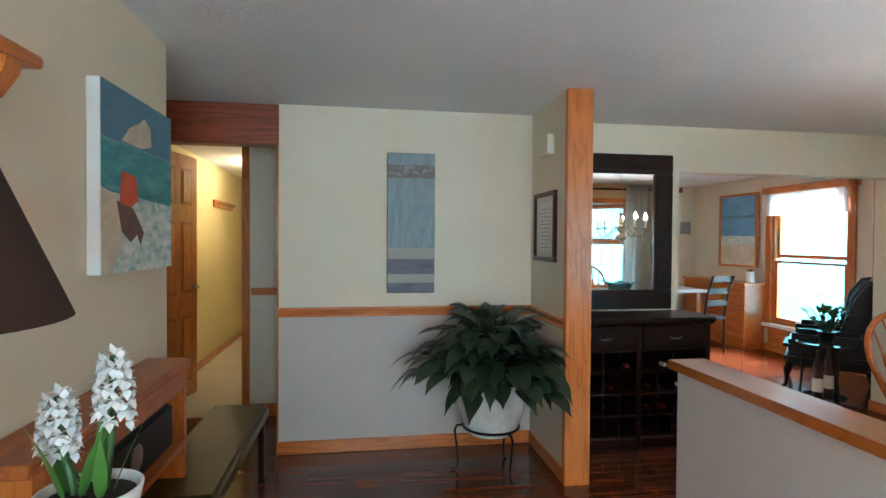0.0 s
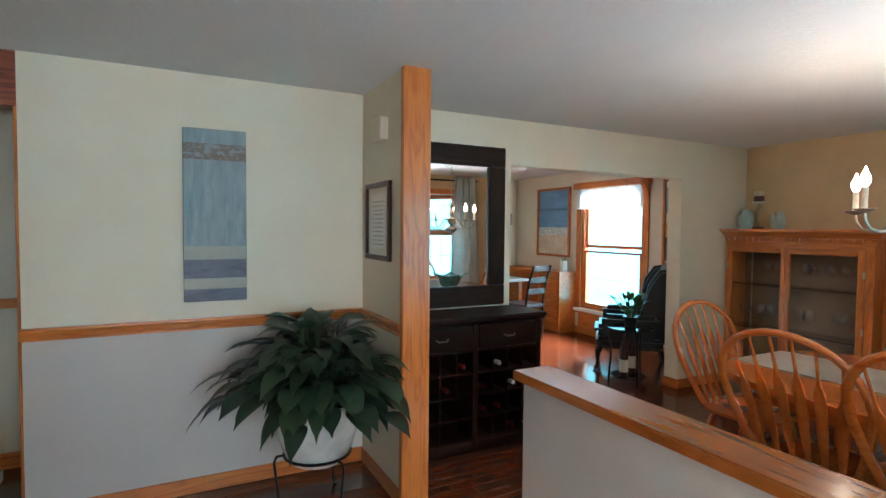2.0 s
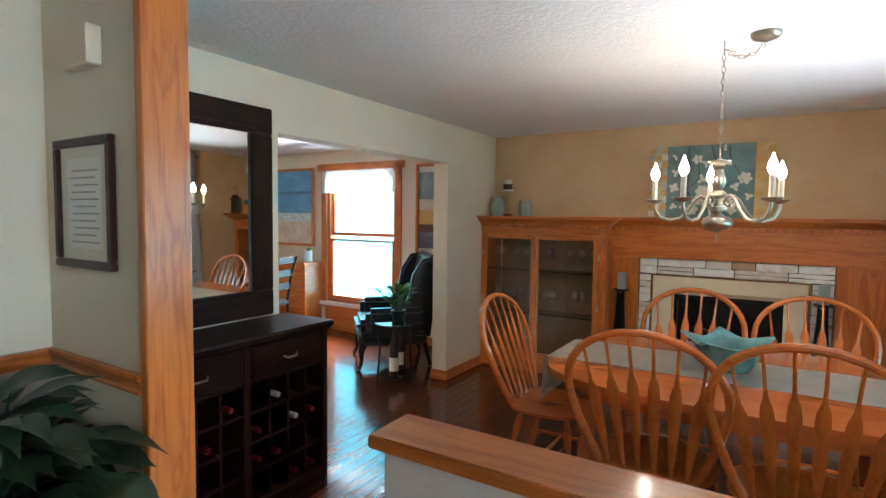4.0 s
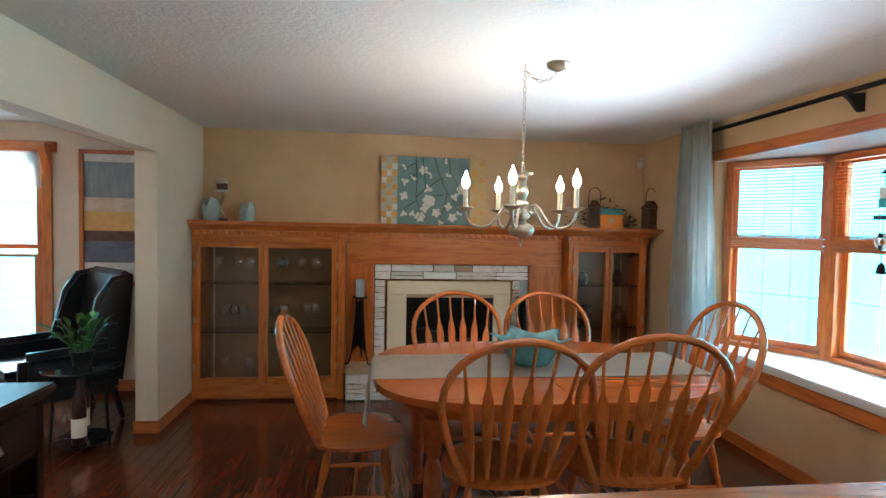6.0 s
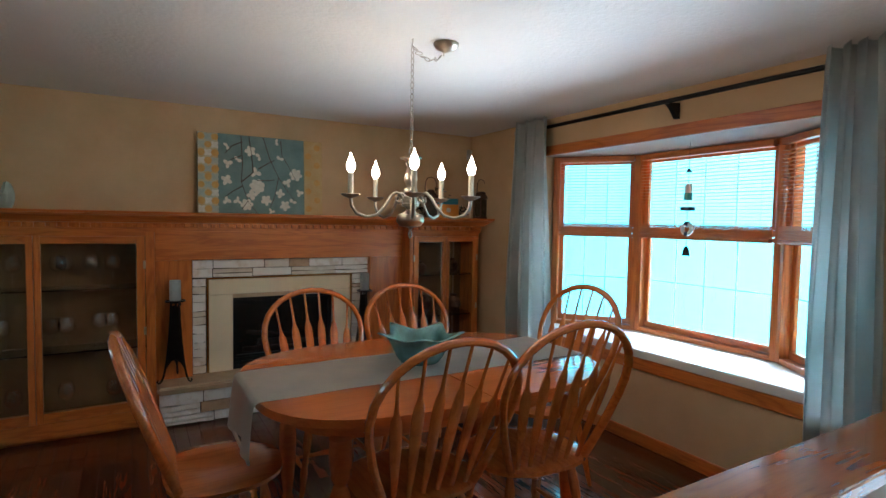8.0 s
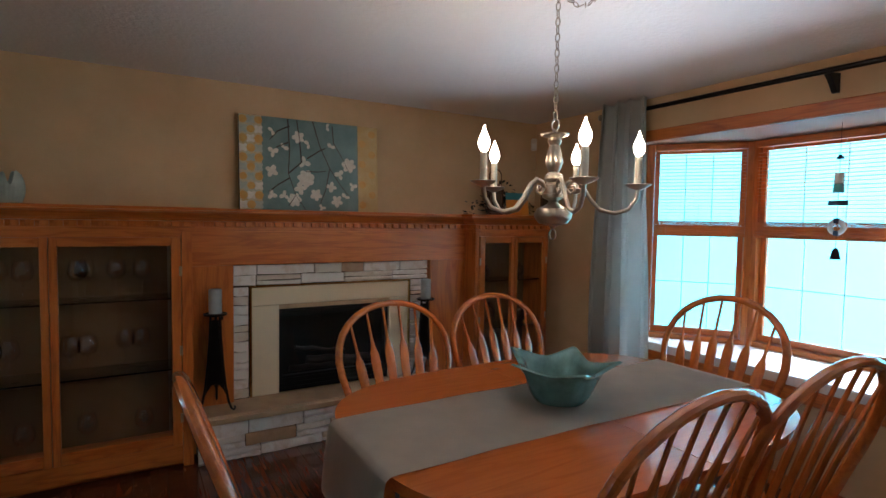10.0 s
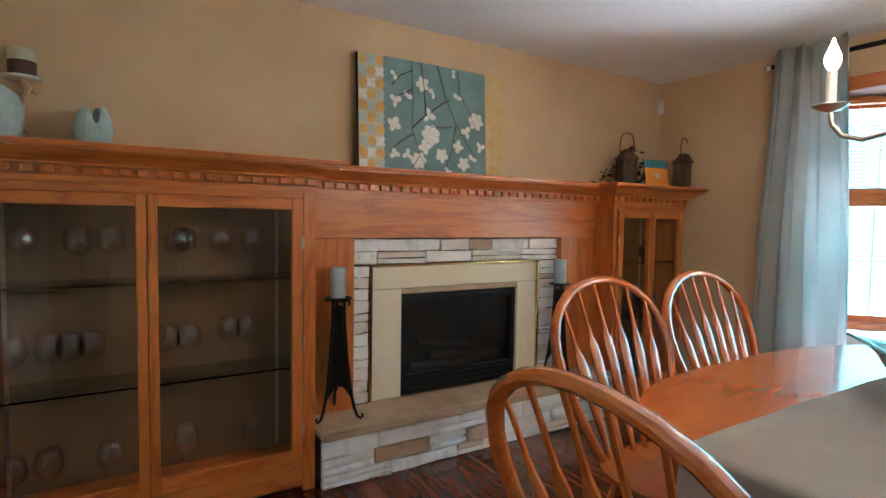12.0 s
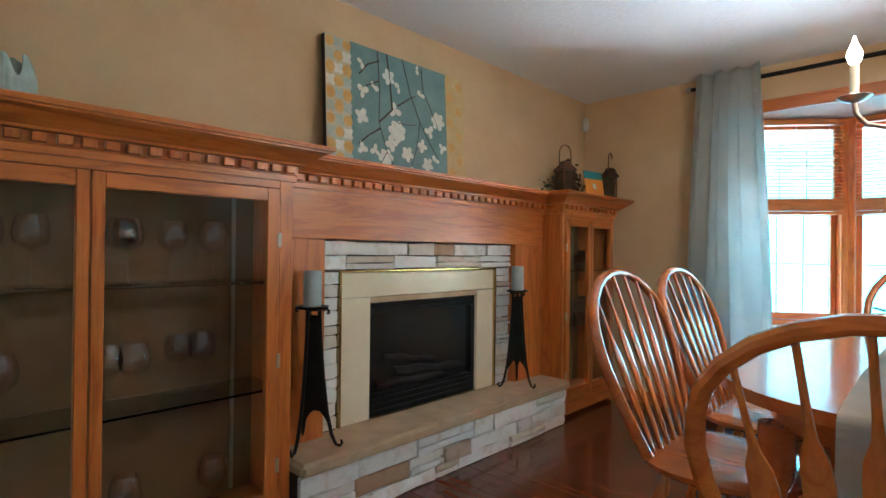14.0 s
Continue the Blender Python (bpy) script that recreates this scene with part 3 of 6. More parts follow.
def wine_glass(h=0.17, bowl=0.036):
    g = thing("wine_glass", "clear stemmed wine glass on a glass shelf", "glass", group="stemware in the cabinets")
    s = h / 0.17
    outer = [(0.001, 0.0), (0.033 * s, 0.001), (0.030 * s, 0.003), (0.006, 0.008), (0.0035, 0.02), (0.0035, 0.075 * s), (0.012, 0.085 * s), (bowl * 0.6, 0.091 * s), (bowl * 0.88, 0.103 * s), (bowl, 0.12 * s), (bowl * 0.96, 0.14 * s), (bowl * 0.83, 0.158 * s), (bowl * 0.7, h), (bowl * 0.68, h), (bowl * 0.81, 0.158 * s), (bowl * 0.94, 0.14 * s), (bowl * 0.975, 0.12 * s), (bowl * 0.85, 0.104 * s), (0.001, 0.088 * s)]
    part("goblet", lathe(B(), outer, 24), "stemware", g, smooth=60)
    return g


def china_cabinet(y0, y1, doors, hi, shelves, glasses, label):
    """A built-in with glazed doors; doors are (y0, y1) of each glass."""
    xf = 5.56
    c = thing("china_cabinet", label, "cabinet", (xf + XE) / 2, (y0 + y1) / 2, 0)
    wpart("back_panel", box(B(), XE - 0.012, y0 + 0.02, 0.1, XE - 0.003, y1 - 0.02, 1.39), "cab_back", c)
    for a, b_ in ((y0, y0 + 0.02), (y1 - 0.02, y1)):
        wpart("side_panel", box(B(), xf, a, 0.0, XE - 0.002, b_, 1.395, 0.002), "oak_z", c)
    wpart("bottom_board", box(B(), xf, y0 + 0.021, 0.10, XE - 0.013, y1 - 0.021, 0.125), "oak_y", c)
    wpart("toe_kick", box(B(), xf + 0.03, y0 + 0.021, 0.0, xf + 0.045, y1 - 0.021, 0.099), "oak_y", c)
    wpart("top_board", box(B(), xf, y0 + 0.021, 1.36, XE - 0.013, y1 - 0.021, 1.394), "oak_y", c)
    # face frame
    xr = xf - 0.018
    d0, d1 = doors[0][0] - 0.052, doors[-1][1] + 0.052
    wpart("stile", box(B(), xr, y0, 0.0, xf - 0.001, d0 - 0.003, 1.396, 0.002), "oak_z", c)
    wpart("stile", box(B(), xr, d1 + 0.003, 0.0, xf - 0.001, y1, 1.396, 0.002), "oak_z", c)
    wpart("frieze", box(B(), xr, d0 - 0.002, 1.366, xf - 0.001, d1 + 0.002, 1.396), "oak_y", c)
    wpart("bottom_rail", box(B(), xr, d0 - 0.002, 0.03, xf - 0.001, d1 + 0.002, 0.135, 0.002), "oak_y", c)
    for k, (a, b_) in enumerate(doors):
        lo = a - 0.05 if k == 0 else (doors[k - 1][1] + a) / 2 + 0.002
        up = b_ + 0.05 if k == len(doors) - 1 else (b_ + doors[k + 1][0]) / 2 - 0.002
        x0, x1 = xr - 0.012, xf - 0.001
        d = wpart("door", box(B(), x0, lo, 0.138, x1, a, 1.363, 0.003), "oak_z", c)
        wsub("door_stile", box(B(), x0, b_, 0.138, x1, up, 1.363, 0.003), "oak_z", d)
        wsub("door_rail", box(B(), x0 + 0.001, a, 1.312, x1, b_, 1.362, 0.003), "oak_y", d)
        wsub("door_rail", box(B(), x0 + 0.001, a, 0.139, x1, b_, 0.205, 0.003), "oak_y", d)
        wsub("door_glass", box(B(), xf - 0.012, a - 0.002, 0.203, xf - 0.009, b_ + 0.002, 1.314), "pane", d, "clear glass pane")
        hinge_side = a - 0.05 if k == 0 else b_ + 0.046
        for z in (0.30, 0.70, 1.165):
            wsub("hinge", box(B(), x0 - 0.004, hinge_side - 0.006, z - 0.028, x0 + 0.002, hinge_side + 0.010, z + 0.028, 0.002), "nickel", d, "small nickel hinge")
    for z in shelves:
        wpart("glass_shelf", box(B(), xf + 0.02, y0 + 0.024, z - 0.009, XE - 0.02, y1 - 0.024, z, 0.001), "shelf_glass", c, "clear glass shelf with a dark edge")
    for y in (y0 + 0.10, y1 - 0.10):
        wpart("shelf_standard", box(B(), XE - 0.018, y, 0.13, XE - 0.0125, y + 0.016, 1.35), "nickel", c)
    crown(c, xr, y0, y1, *hi)
    return c


china_cabinet(3.045, 4.306, ((3.156, 3.688), (3.764, 4.235)), (1, 0), (0.585, 1.005), None, "built-in oak china cabinet with two glazed doors and stemware")
china_cabinet(0.30, 1.04, ((0.375, 0.63), (0.70, 0.955)), (1, 1), (0.62, 1.005), None, "narrow built-in oak cabinet with dark glazed doors")
gl = wine_glass(0.225, 0.050)
gl.matrix_basis = pose(5.68, 3.30, 1.005)
for z, row in ((1.005, ((5.72, 3.43), (5.70, 3.58), (5.66, 3.61), (5.66, 3.85), (5.68, 3.96), (5.67, 4.13))), (0.585, ((5.75, 3.31), (5.76, 3.39), (5.65, 3.57), (5.66, 3.65), (5.68, 3.92), (5.66, 3.99), (5.68, 4.06), (5.66, 4.17))), (0.125, ((5.66, 3.30), (5.70, 3.58), (5.66, 3.86), (5.69, 4.07), (5.66, 4.18)))):
    for x, y in row:
        copy_thing(gl, pose(x, y, z))
for y, z, s in ((0.50, 1.005, 0.06), (0.84, 1.005, 0.05), (0.48, 0.62, 0.075), (0.82, 0.62, 0.08)):
    v = thing("dark_vase", "dark pottery vase behind cabinet glass", "vase", 5.70, y, z)
    part("vase_body", lathe(B(), [(s * 0.5, 0), (s, s * 0.8), (s * 0.9, s * 1.6), (s * 0.4, s * 2.1), (s * 0.5, s * 2.4)], 18), "rust", v)

# ---- mantel, stone surround and hearth ----
fp = thing("fireplace_surround", "honey oak mantel surround with a dentil cornice", "fireplace", 5.77, 2.04, 0)
XM, N0, N1, NZ = 5.69, 1.362, 2.796, 1.177
for a, b_ in ((1.046, N0), (N1, 3.040)):
    wpart("side_board", box(B(), XM, a, 0.0, XE - 0.002, b_, NZ, 0.002), "oak_z", fp)
wpart("lintel_board", box(B(), XM, 1.046, NZ + 0.001, XE - 0.002, 3.040, 1.395, 0.002), "oak_y", fp)
crown(fp, XM, 1.046, 3.040, 0, 0)
XS = 5.752
wpart("stone_backing", box(B(), XS, N0 + 0.001, 0.28, XE - 0.003, 1.513, NZ - 0.001), "mortar", fp)
wpart("stone_backing", box(B(), XS, 2.692, 0.28, XE - 0.003, N1 - 0.001, NZ - 0.001), "mortar", fp)
wpart("stone_backing", box(B(), XS, 1.515, 1.035, XE - 0.003, 2.690, NZ - 0.001), "mortar", fp)

hearth = thing("hearth", "raised hearth of white ledge stone under a tan limestone slab", "hearth", 5.65, 2.05, 0)
wpart("hearth_core", box(B(), 5.515, 1.075, 0.0, 5.685, 3.02, 0.235), "mortar", hearth)
wpart("slab", box(B(), 5.462, 1.048, 0.236, 5.75, 3.038, 0.292, 0.016, 3), "hearth", hearth, "tan limestone slab with a rounded edge")

ins = thing("fireplace_insert", "gas fireplace insert with a cream enamel frame and brass edge", "fireplace", 5.78, 2.1, 0.293)
F0, F1, FZ = 1.687, 2.500, 0.868
x0, x1 = 5.735, 5.80
for a, b_ in ((1.530, F0), (F1, 2.675)):
    wpart("frame_side", box(B(), x0, a, 0.293, x1, b_, FZ + 0.03, 0.003), "cream_enamel", ins)
wpart("frame_top", box(B(), x0, 1.530, FZ + 0.032, x1, 2.675, 1.02, 0.003), "cream_enamel", ins)
wpart("frame_lip", box(B(), x0 + 0.006, F0, FZ, x1, F1, FZ + 0.029), "hearth", ins)
for q in ((x0 - 0.012, 1.515, 0.293, x1, 1.528, 1.0215), (x0 - 0.012, 2.677, 0.293, x1, 2.690, 1.0215), (x0 - 0.012, 1.515, 1.022, x1, 2.690, 1.034)):
    wpart("brass_edge", box(B(), *q, 0.003), "brass", ins, "thin brass edging")
wpart("firebox", box(B(), 5.80, F0 - 0.02, 0.293, XE - 0.004, F1 + 0.02, FZ + 0.02), "soot", ins)
for q in ((0.293, 0.40), (0.81, FZ - 0.001)):
    wpart("louver_panel", box(B(), x0 + 0.018, F0 + 0.002, q[0], x1 - 0.001, F1 - 0.002, q[1], 0.002), "soot", ins)
for z in (0.312, 0.342, 0.372, 0.832, 0.852):
    wpart("louver", box(B(), x0 + 0.006, F0 + 0.015, z, x0 + 0.0175, F1 - 0.015, z + 0.014, 0.003), "soot", ins)
for a, b_ in ((F0 + 0.002, F0 + 0.03), (F1 - 0.03, F1 - 0.002)):
    wpart("firebox_stile", box(B(), x0 + 0.018, a, 0.401, x1 - 0.001, b_, 0.809), "soot", ins)
wpart("fire_window", box(B(), x0 + 0.034, F0 + 0.031, 0.402, x0 + 0.037, F1 - 0.031, 0.808), "fire_pane", ins, "clear fire window")
for a, b_, r in (((5.785, 1.80, 0.45), (5.79, 2.30, 0.49), 0.028), ((5.782, 1.95, 0.43), (5.79, 2.42, 0.44), 0.022), ((5.788, 2.02, 0.52), (5.785, 2.38, 0.58), 0.018)):
    wpart("log", tube(B(), [Vector(a).lerp(Vector(b_), i / 6) + Vector((0, 0, 0.006 * math.sin(i * 2.1))) for i in range(7)], [r * (1 + 0.1 * math.sin(i * 1.7)) for i in range(7)], 10), "log", ins)

# candle stands on the hearth
def candle_stand(x, y, rz):
    st = thing("candle_stand", "tall black iron candle stand holding a blue-grey pillar candle", "candle stand", x, y, 0.293, rz, "candle stands on the hearth")
    for k in range(3):
        a = 2 * math.pi * k / 3 + math.pi / 2
        c, s = math.cos(a), math.sin(a)
        pts = [(r * c, r * s, z) for r, z in ((0.030, 0.585), (0.036, 0.45), (0.048, 0.3), (0.066, 0.15), (0.085, 0.06), (0.103, 0.018), (0.120, 0.010), (0.130, 0.022), (0.124, 0.036))]
        part("leg", tube(B(), pts, [0.008] * 5 + [0.007, 0.0065, 0.006, 0.005], 8), "black_metal", st)
        a2 = a + 2 * math.pi / 3
        c2, s2 = math.cos(a2), math.sin(a2)
        rows = [(0.030, 0.56), (0.036, 0.45), (0.048, 0.3), (0.066, 0.15), (0.078, 0.085)]

        def panel(u, v, rows=rows, c=c, s=s, c2=c2, s2=s2):
            i = min(int(v * 4), 3)
            f = v * 4 - i
            r = rows[i][0] + (rows[i + 1][0] - rows[i][0]) * f
            z = rows[i][1] + (rows[i + 1][1] - rows[i][1]) * f
            return (r * (c + (c2 - c) * u), r * (s + (s2 - s) * u), z + (0.09 * math.sin(math.pi * u) * v ** 4))
        part("panel", sheet(B(), panel, 6, 8, 0.003), "black_metal", st)
    part("plate", lathe(B(), [(0.03, 0.58), (0.035, 0.586), (0.066, 0.590), (0.068, 0.600), (0.062, 0.600), (0.058, 0.595), (0.01, 0.594)], 24), "black_metal", st)
    for sx in (-1, 1):
        pts = [(sx * r, 0, z) for r, z in ((0.055, 0.588), (0.074, 0.592), (0.086, 0.584), (0.084, 0.573), (0.076, 0.574))]
        part("scroll", tube(B(), pts, 0.005, 8), "black_metal", st)
    cd = part("candle", lathe(B(), [(0.002, 0.6005), (0.037, 0.601), (0.038, 0.61), (0.038, 0.742), (0.035, 0.748), (0.025, 0.744), (0.004, 0.743)], 24), "candle", st, "blue-grey pillar candle")
    return st


candle_stand(5.60, 2.915, 20)
candle_stand(5.615, 1.44, -25)

# ---- canvas leaning over the mantel ----
art = thing("magnolia_canvas", "canvas of white magnolias on teal, leaning over the mantel", "painting")
W, HH = 0.972, 0.622
part("canvas", box(B(), -W / 2, 0, 0, W / 2, 0.03, HH, 0.002), "canvas_edge", art, "canvas wrapped over dark edges")


def flat(bm, pts, y):
    bm.faces.new([bm.verts.new((u, y, v)) for u, v in pts])


bm = B()
box(bm, -0.34, -0.001, 0.001, 0.33, 0.0005, HH - 0.001)
part("teal_field", bm, "p_teal", art)
bm = B()
box(bm, -W / 2 + 0.001, -0.001, 0.001, -0.341, 0.0005, HH - 0.001)
part("patterned_band", bm, "p_band", art)
bm = B()
box(bm, 0.331, -0.001, 0.001, W / 2 - 0.001, 0.0005, HH - 0.001)
part("golden_band", bm, "p_gold", art)
rnd = random.Random(12)
def ring_of(u, v, r, n=14, k=0.0, turn=0.0):
    """A round or lobed outline kept inside the canvas."""
    return [(min(max(u + r * (1 + k * math.cos(4 * a)) * math.cos(a + turn), -0.484), 0.484), min(max(v + r * (1 + k * math.cos(4 * a)) * math.sin(a + turn), 0.003), HH - 0.003)) for a in (2 * math.pi * q / n for q in range(n))]


def painted(name, outline, y, material):
    bm = B()
    flat(bm, outline, y)
    part(name, bm, material, art, smooth=None)


for j in range(10):
    for i in range(3):
        u, v = -0.462 + 0.05 * i, 0.032 + 0.062 * j
        if (i + j) % 2:
            painted("painted_disc", ring_of(u, v, rnd.uniform(0.024, 0.030)), -0.0026, "p_orange")
        else:
            painted("painted_lobe", ring_of(u, v, 0.027, 24, 0.28, 0.79), -0.0022, "p_pale" if (i + 2 * j) % 3 else "p_white")
for j in range(8):
    painted("painted_disc", ring_of(0.365 + 0.075 * (j % 2), 0.05 + 0.074 * j, 0.027), -0.0026, "p_orange")
stems = [[(-0.17, 0.62), (-0.16, 0.40), (-0.17, 0.25), (-0.12, 0.1), (-0.05, 0.0)], [(0.0, 0.62), (0.05, 0.45), (0.12, 0.30), (0.2, 0.18), (0.27, 0.1)], [(0.12, 0.30), (0.09, 0.15), (0.05, 0.05)], [(-0.17, 0.25), (-0.08, 0.33), (-0.09, 0.46), (-0.11, 0.62)], [(0.14, 0.60), (0.15, 0.48), (0.2, 0.4), (0.26, 0.29)], [(-0.16, 0.57), (-0.24, 0.53), (-0.29, 0.47)], [(-0.16, 0.22), (-0.24, 0.17), (-0.3, 0.12)], [(-0.05, 0.27), (0.03, 0.27), (0.09, 0.28)], [(-0.17, 0.46), (-0.25, 0.42)], [(-0.12, 0.1), (-0.17, 0.03)], [(-0.04, 0.36), (0.05, 0.42), (0.09, 0.44)]]
for line in stems:
    bm = B()
    tube(bm, [(u, -0.0025, v) for u, v in line], [0.0062 * (1 - 0.5 * i / len(line)) for i in range(len(line))], 6, 0.4)
    part("painted_branch", bm, "p_branch", art)
bm = B()
for u, v, k, s in ((-0.10, 0.50, 5, 0.045), (-0.03, 0.46, 2, 0.035), (-0.27, 0.39, 3, 0.04), (-0.2, 0.42, 2, 0.035), (-0.27, 0.53, 2, 0.035), (-0.06, 0.33, 3, 0.045), (-0.28, 0.26, 4, 0.045), (-0.05, 0.22, 7, 0.062), (0.02, 0.11, 5, 0.045), (-0.13, 0.07, 6, 0.05), (0.13, 0.17, 4, 0.04), (0.17, 0.07, 5, 0.045), (0.26, 0.33, 6, 0.055), (0.19, 0.26, 3, 0.04), (0.29, 0.18, 3, 0.035), (0.23, 0.1, 2, 0.035), (0.06, 0.02, 3, 0.03), (-0.28, 0.1, 3, 0.035), (0.13, 0.45, 2, 0.035), (0.1, 0.59, 2, 0.03), (-0.09, 0.15, 4, 0.045), (-0.2, 0.1, 3, 0.035)):
    base = rnd.uniform(0, 6.3)
    for i in range(k):
        a = base + i * 6.283 / max(k, 3)
        w = s * rnd.uniform(0.62, 0.85)
        ring = []
        for j in range(10):
            q = 2 * math.pi * j / 10
            l, c = s * 0.5 * (1 + math.cos(q)), w * 0.5 * math.sin(q)
            ring.append((u + l * math.cos(a) - c * math.sin(a), min(max(v + l * math.sin(a) + c * math.cos(a), 0.004), HH - 0.004)))
        flat(bm, ring, -0.0032 - 0.0003 * i)
part("painted_blossoms", bm, "p_white", art)
art.matrix_basis = Matrix.Translation((5.762, 2.2585, 1.537)) @ Euler((radians(-3.2), 0, radians(-90))).to_matrix().to_4x4()

# ---- things on the cabinets ----
def shell_vase(x, y, s, rz):
    v = thing("shell_vase", "pale aqua glazed nautilus shell vase on the cabinet", "vase", x, y, 1.536, rz, "shell vases")
    bm = B()

    def f(u, w):
        a, t = 2 * math.pi * u, w
        notch = 0.52 * math.exp(-((math.cos(a) - 0.12) / 0.33) ** 2) + 0.10 * math.cos(2 * a)
        top = 1.0 - notch
        h = t * top
        r = (0.42 + 0.58 * math.sin(math.pi * min(0.16 + h * 0.72, 1)) ** 0.8)
        rib = 1 + 0.022 * math.cos(22 * a) * math.sin(math.pi * t)
        return (s * 0.43 * r * rib * math.cos(a), s * 0.36 * r * rib * math.sin(a), s * 1.08 * h)
    sheet(bm, f, 66, 14)
    bmesh.ops.remove_doubles(bm, verts=bm.verts, dist=1e-5)
    bmesh.ops.solidify(bm, geom=bm.faces[:], thickness=0.004)
    part("shell_body", bm, "shell", v, smooth=60)
    part("foot", lathe(B(), [(s * 0.3, 0.0), (s * 0.33, 0.004), (s * 0.25, 0.012)], 20), "shell", v)
    return v


shell_vase(5.66, 4.19, 0.18, 80)
shell_vase(5.70, 3.90, 0.155, 110)
sh = thing("seahorse_candlestick", "driftwood seahorse candlestick with a two-tone pillar candle", "candle holder", 5.77, 4.13, 1.536)
part("base", lathe(B(), [(0.05, 0), (0.055, 0.006), (0.05, 0.016), (0.02, 0.022)], 20), "chocolate", sh)
part("seahorse", tube(B(), [(0.0, 0, 0.02), (-0.02, -0.02, 0.05), (0.015, 0.02, 0.09), (0.024, 0.025, 0.14), (0.0, 0.0, 0.19), (-0.012, -0.015, 0.225), (0, 0, 0.255)], [0.010, 0.014, 0.021, 0.027, 0.022, 0.018, 0.014], 12, 0.7), "driftwood", sh)
part("snout", tube(B(), [(0, -0.005, 0.235), (0.0, -0.035, 0.215), (0, -0.048, 0.205)], [0.011, 0.007, 0.005], 8), "driftwood", sh)
part("plate", lathe(B(), [(0.01, 0.256), (0.06, 0.258), (0.064, 0.268), (0.055, 0.270), (0.01, 0.269)], 24), "white", sh)
part("candle", lathe(B(), [(0.01, 0.2705), (0.046, 0.271), (0.046, 0.325), (0.01, 0.326)], 24), "chocolate", sh, "chocolate brown lower half of the candle")
part("candle_top", lathe(B(), [(0.01, 0.3265), (0.046, 0.327), (0.045, 0.372), (0.01, 0.374)], 24), "ivory", sh, "ivory upper half of the candle")

M["smoke_pane"] = plain("dusty_lantern_glass", (0.12, 0.085, 0.055), 0.2, 0, 0.25, 30)


def lantern(x, y, rz, s=1.0):
    l = thing("tin_lantern", "rusted tin lantern with a wire handle on the cabinet", "lantern", x, y, 1.536, rz, "tin lanterns")
    part("base", box(B(), -0.055, -0.055, 0, 0.055, 0.055, 0.02, 0.004), "rust", l)
    for sx in (-1, 1):
        for sy in (-1, 1):
            part("corner_post", box(B(), sx * 0.048 - 0.006, sy * 0.048 - 0.006, 0.02, sx * 0.048 + 0.006, sy * 0.048 + 0.006, 0.19), "rust", l)
    part("glass_panel", box(B(), -0.043, -0.043, 0.021, 0.043, 0.043, 0.188), "smoke_pane", l, "smoky glass panels")
    part("roof", stack(B(), [(-0.06, -0.06, 0.06, 0.06, 0.19), (-0.06, -0.06, 0.06, 0.06, 0.2), (-0.03, -0.03, 0.03, 0.03, 0.24), (-0.035, -0.035, 0.035, 0.035, 0.245), (-0.02, -0.02, 0.02, 0.02, 0.262)]), "rust", l)
    pts = [(0.05, 0, 0.2), (0.054, 0, 0.28), (0.05, 0, 0.34), (0.03, 0, 0.372), (0, 0, 0.38), (-0.03, 0, 0.372), (-0.05, 0, 0.34), (-0.054, 0, 0.28), (-0.05, 0, 0.2)]
    part("handle", tube(B(), pts, 0.004, 8), "rust", l)
    return l


lantern(5.70, 0.75, 70)
lantern(5.60, 0.245, 100)
M["dark_leaf"] = spread_colours("dark_dried_leaf", [(0, (0.03, 0.035, 0.02)), (1, (0.06, 0.05, 0.03))], 0.7, 0.3)
gr = thing("dried_greenery", "dark dried greenery laid between the lanterns", "greenery", 5.76, 0.62, 1.536)
bm = B()
rnd = random.Random(7)
for i in range(260):
    y, z = rnd.gauss(-0.02, 0.16), abs(rnd.gauss(0.11, 0.07))
    y = max(min(y, 0.36), -0.28)
    z = max(0.01, z * (1 - abs(y) * 1.6))
    c, a, l = Vector((rnd.uniform(-0.05, 0.04), y, z)), rnd.uniform(0, 6.28), rnd.uniform(0.03, 0.055)
    d = Vector((math.cos(a) * 0.5, math.sin(a), rnd.uniform(-0.3, 0.8))).normalized() * l
    s = d.orthogonal().normalized() * l * 0.25
    vs = [bm.verts.new(p) for p in (c, c + d * 0.5 + s, c + d, c + d * 0.5 - s)]
    bm.faces.new(vs)
part("leaves", bm, "dark_leaf", gr, smooth=None)
M["card_teal"], M["card_orange"] = plain("teal_card", (0.04, 0.24, 0.28), 0.5, 0, 0.05), plain("orange_card", (0.75, 0.26, 0.02), 0.5, 0, 0.05)
cdv = thing("greeting_card", "orange and teal card standing on the cabinet", "card")
part("card", box(B(), -0.1, 0, 0, 0.1, 0.004, 0.125), "card_orange", cdv)
part("card_band", box(B(), -0.1, 0, 0.1255, 0.1, 0.004, 0.182), "card_teal", cdv, "teal upper band")
part("card_emblem", lathe(B(), [(0.02, -0.0015), (0.022, 0.0), (0.02, 0.0015)], 16, m=pose(0, -0.001, 0.072, 90)), "p_white", cdv)
cdv.matrix_basis = Matrix.Translation((5.50, 0.665, 1.536)) @ Euler((radians(-10), 0, radians(-100))).to_matrix().to_4x4()
se = thing("motion_sensor", "small white motion sensor high in the room corner", "sensor", 5.815, 0.25, 2.12, 45)
part("sensor_body", box(B(), -0.025, -0.02, 0, 0.025, 0.02, 0.105, 0.008, 2), "plastic", se)
part("sensor_lens", box(B(), -0.018, 0.0205, 0.015, 0.018, 0.025, 0.06, 0.003), "white", se)

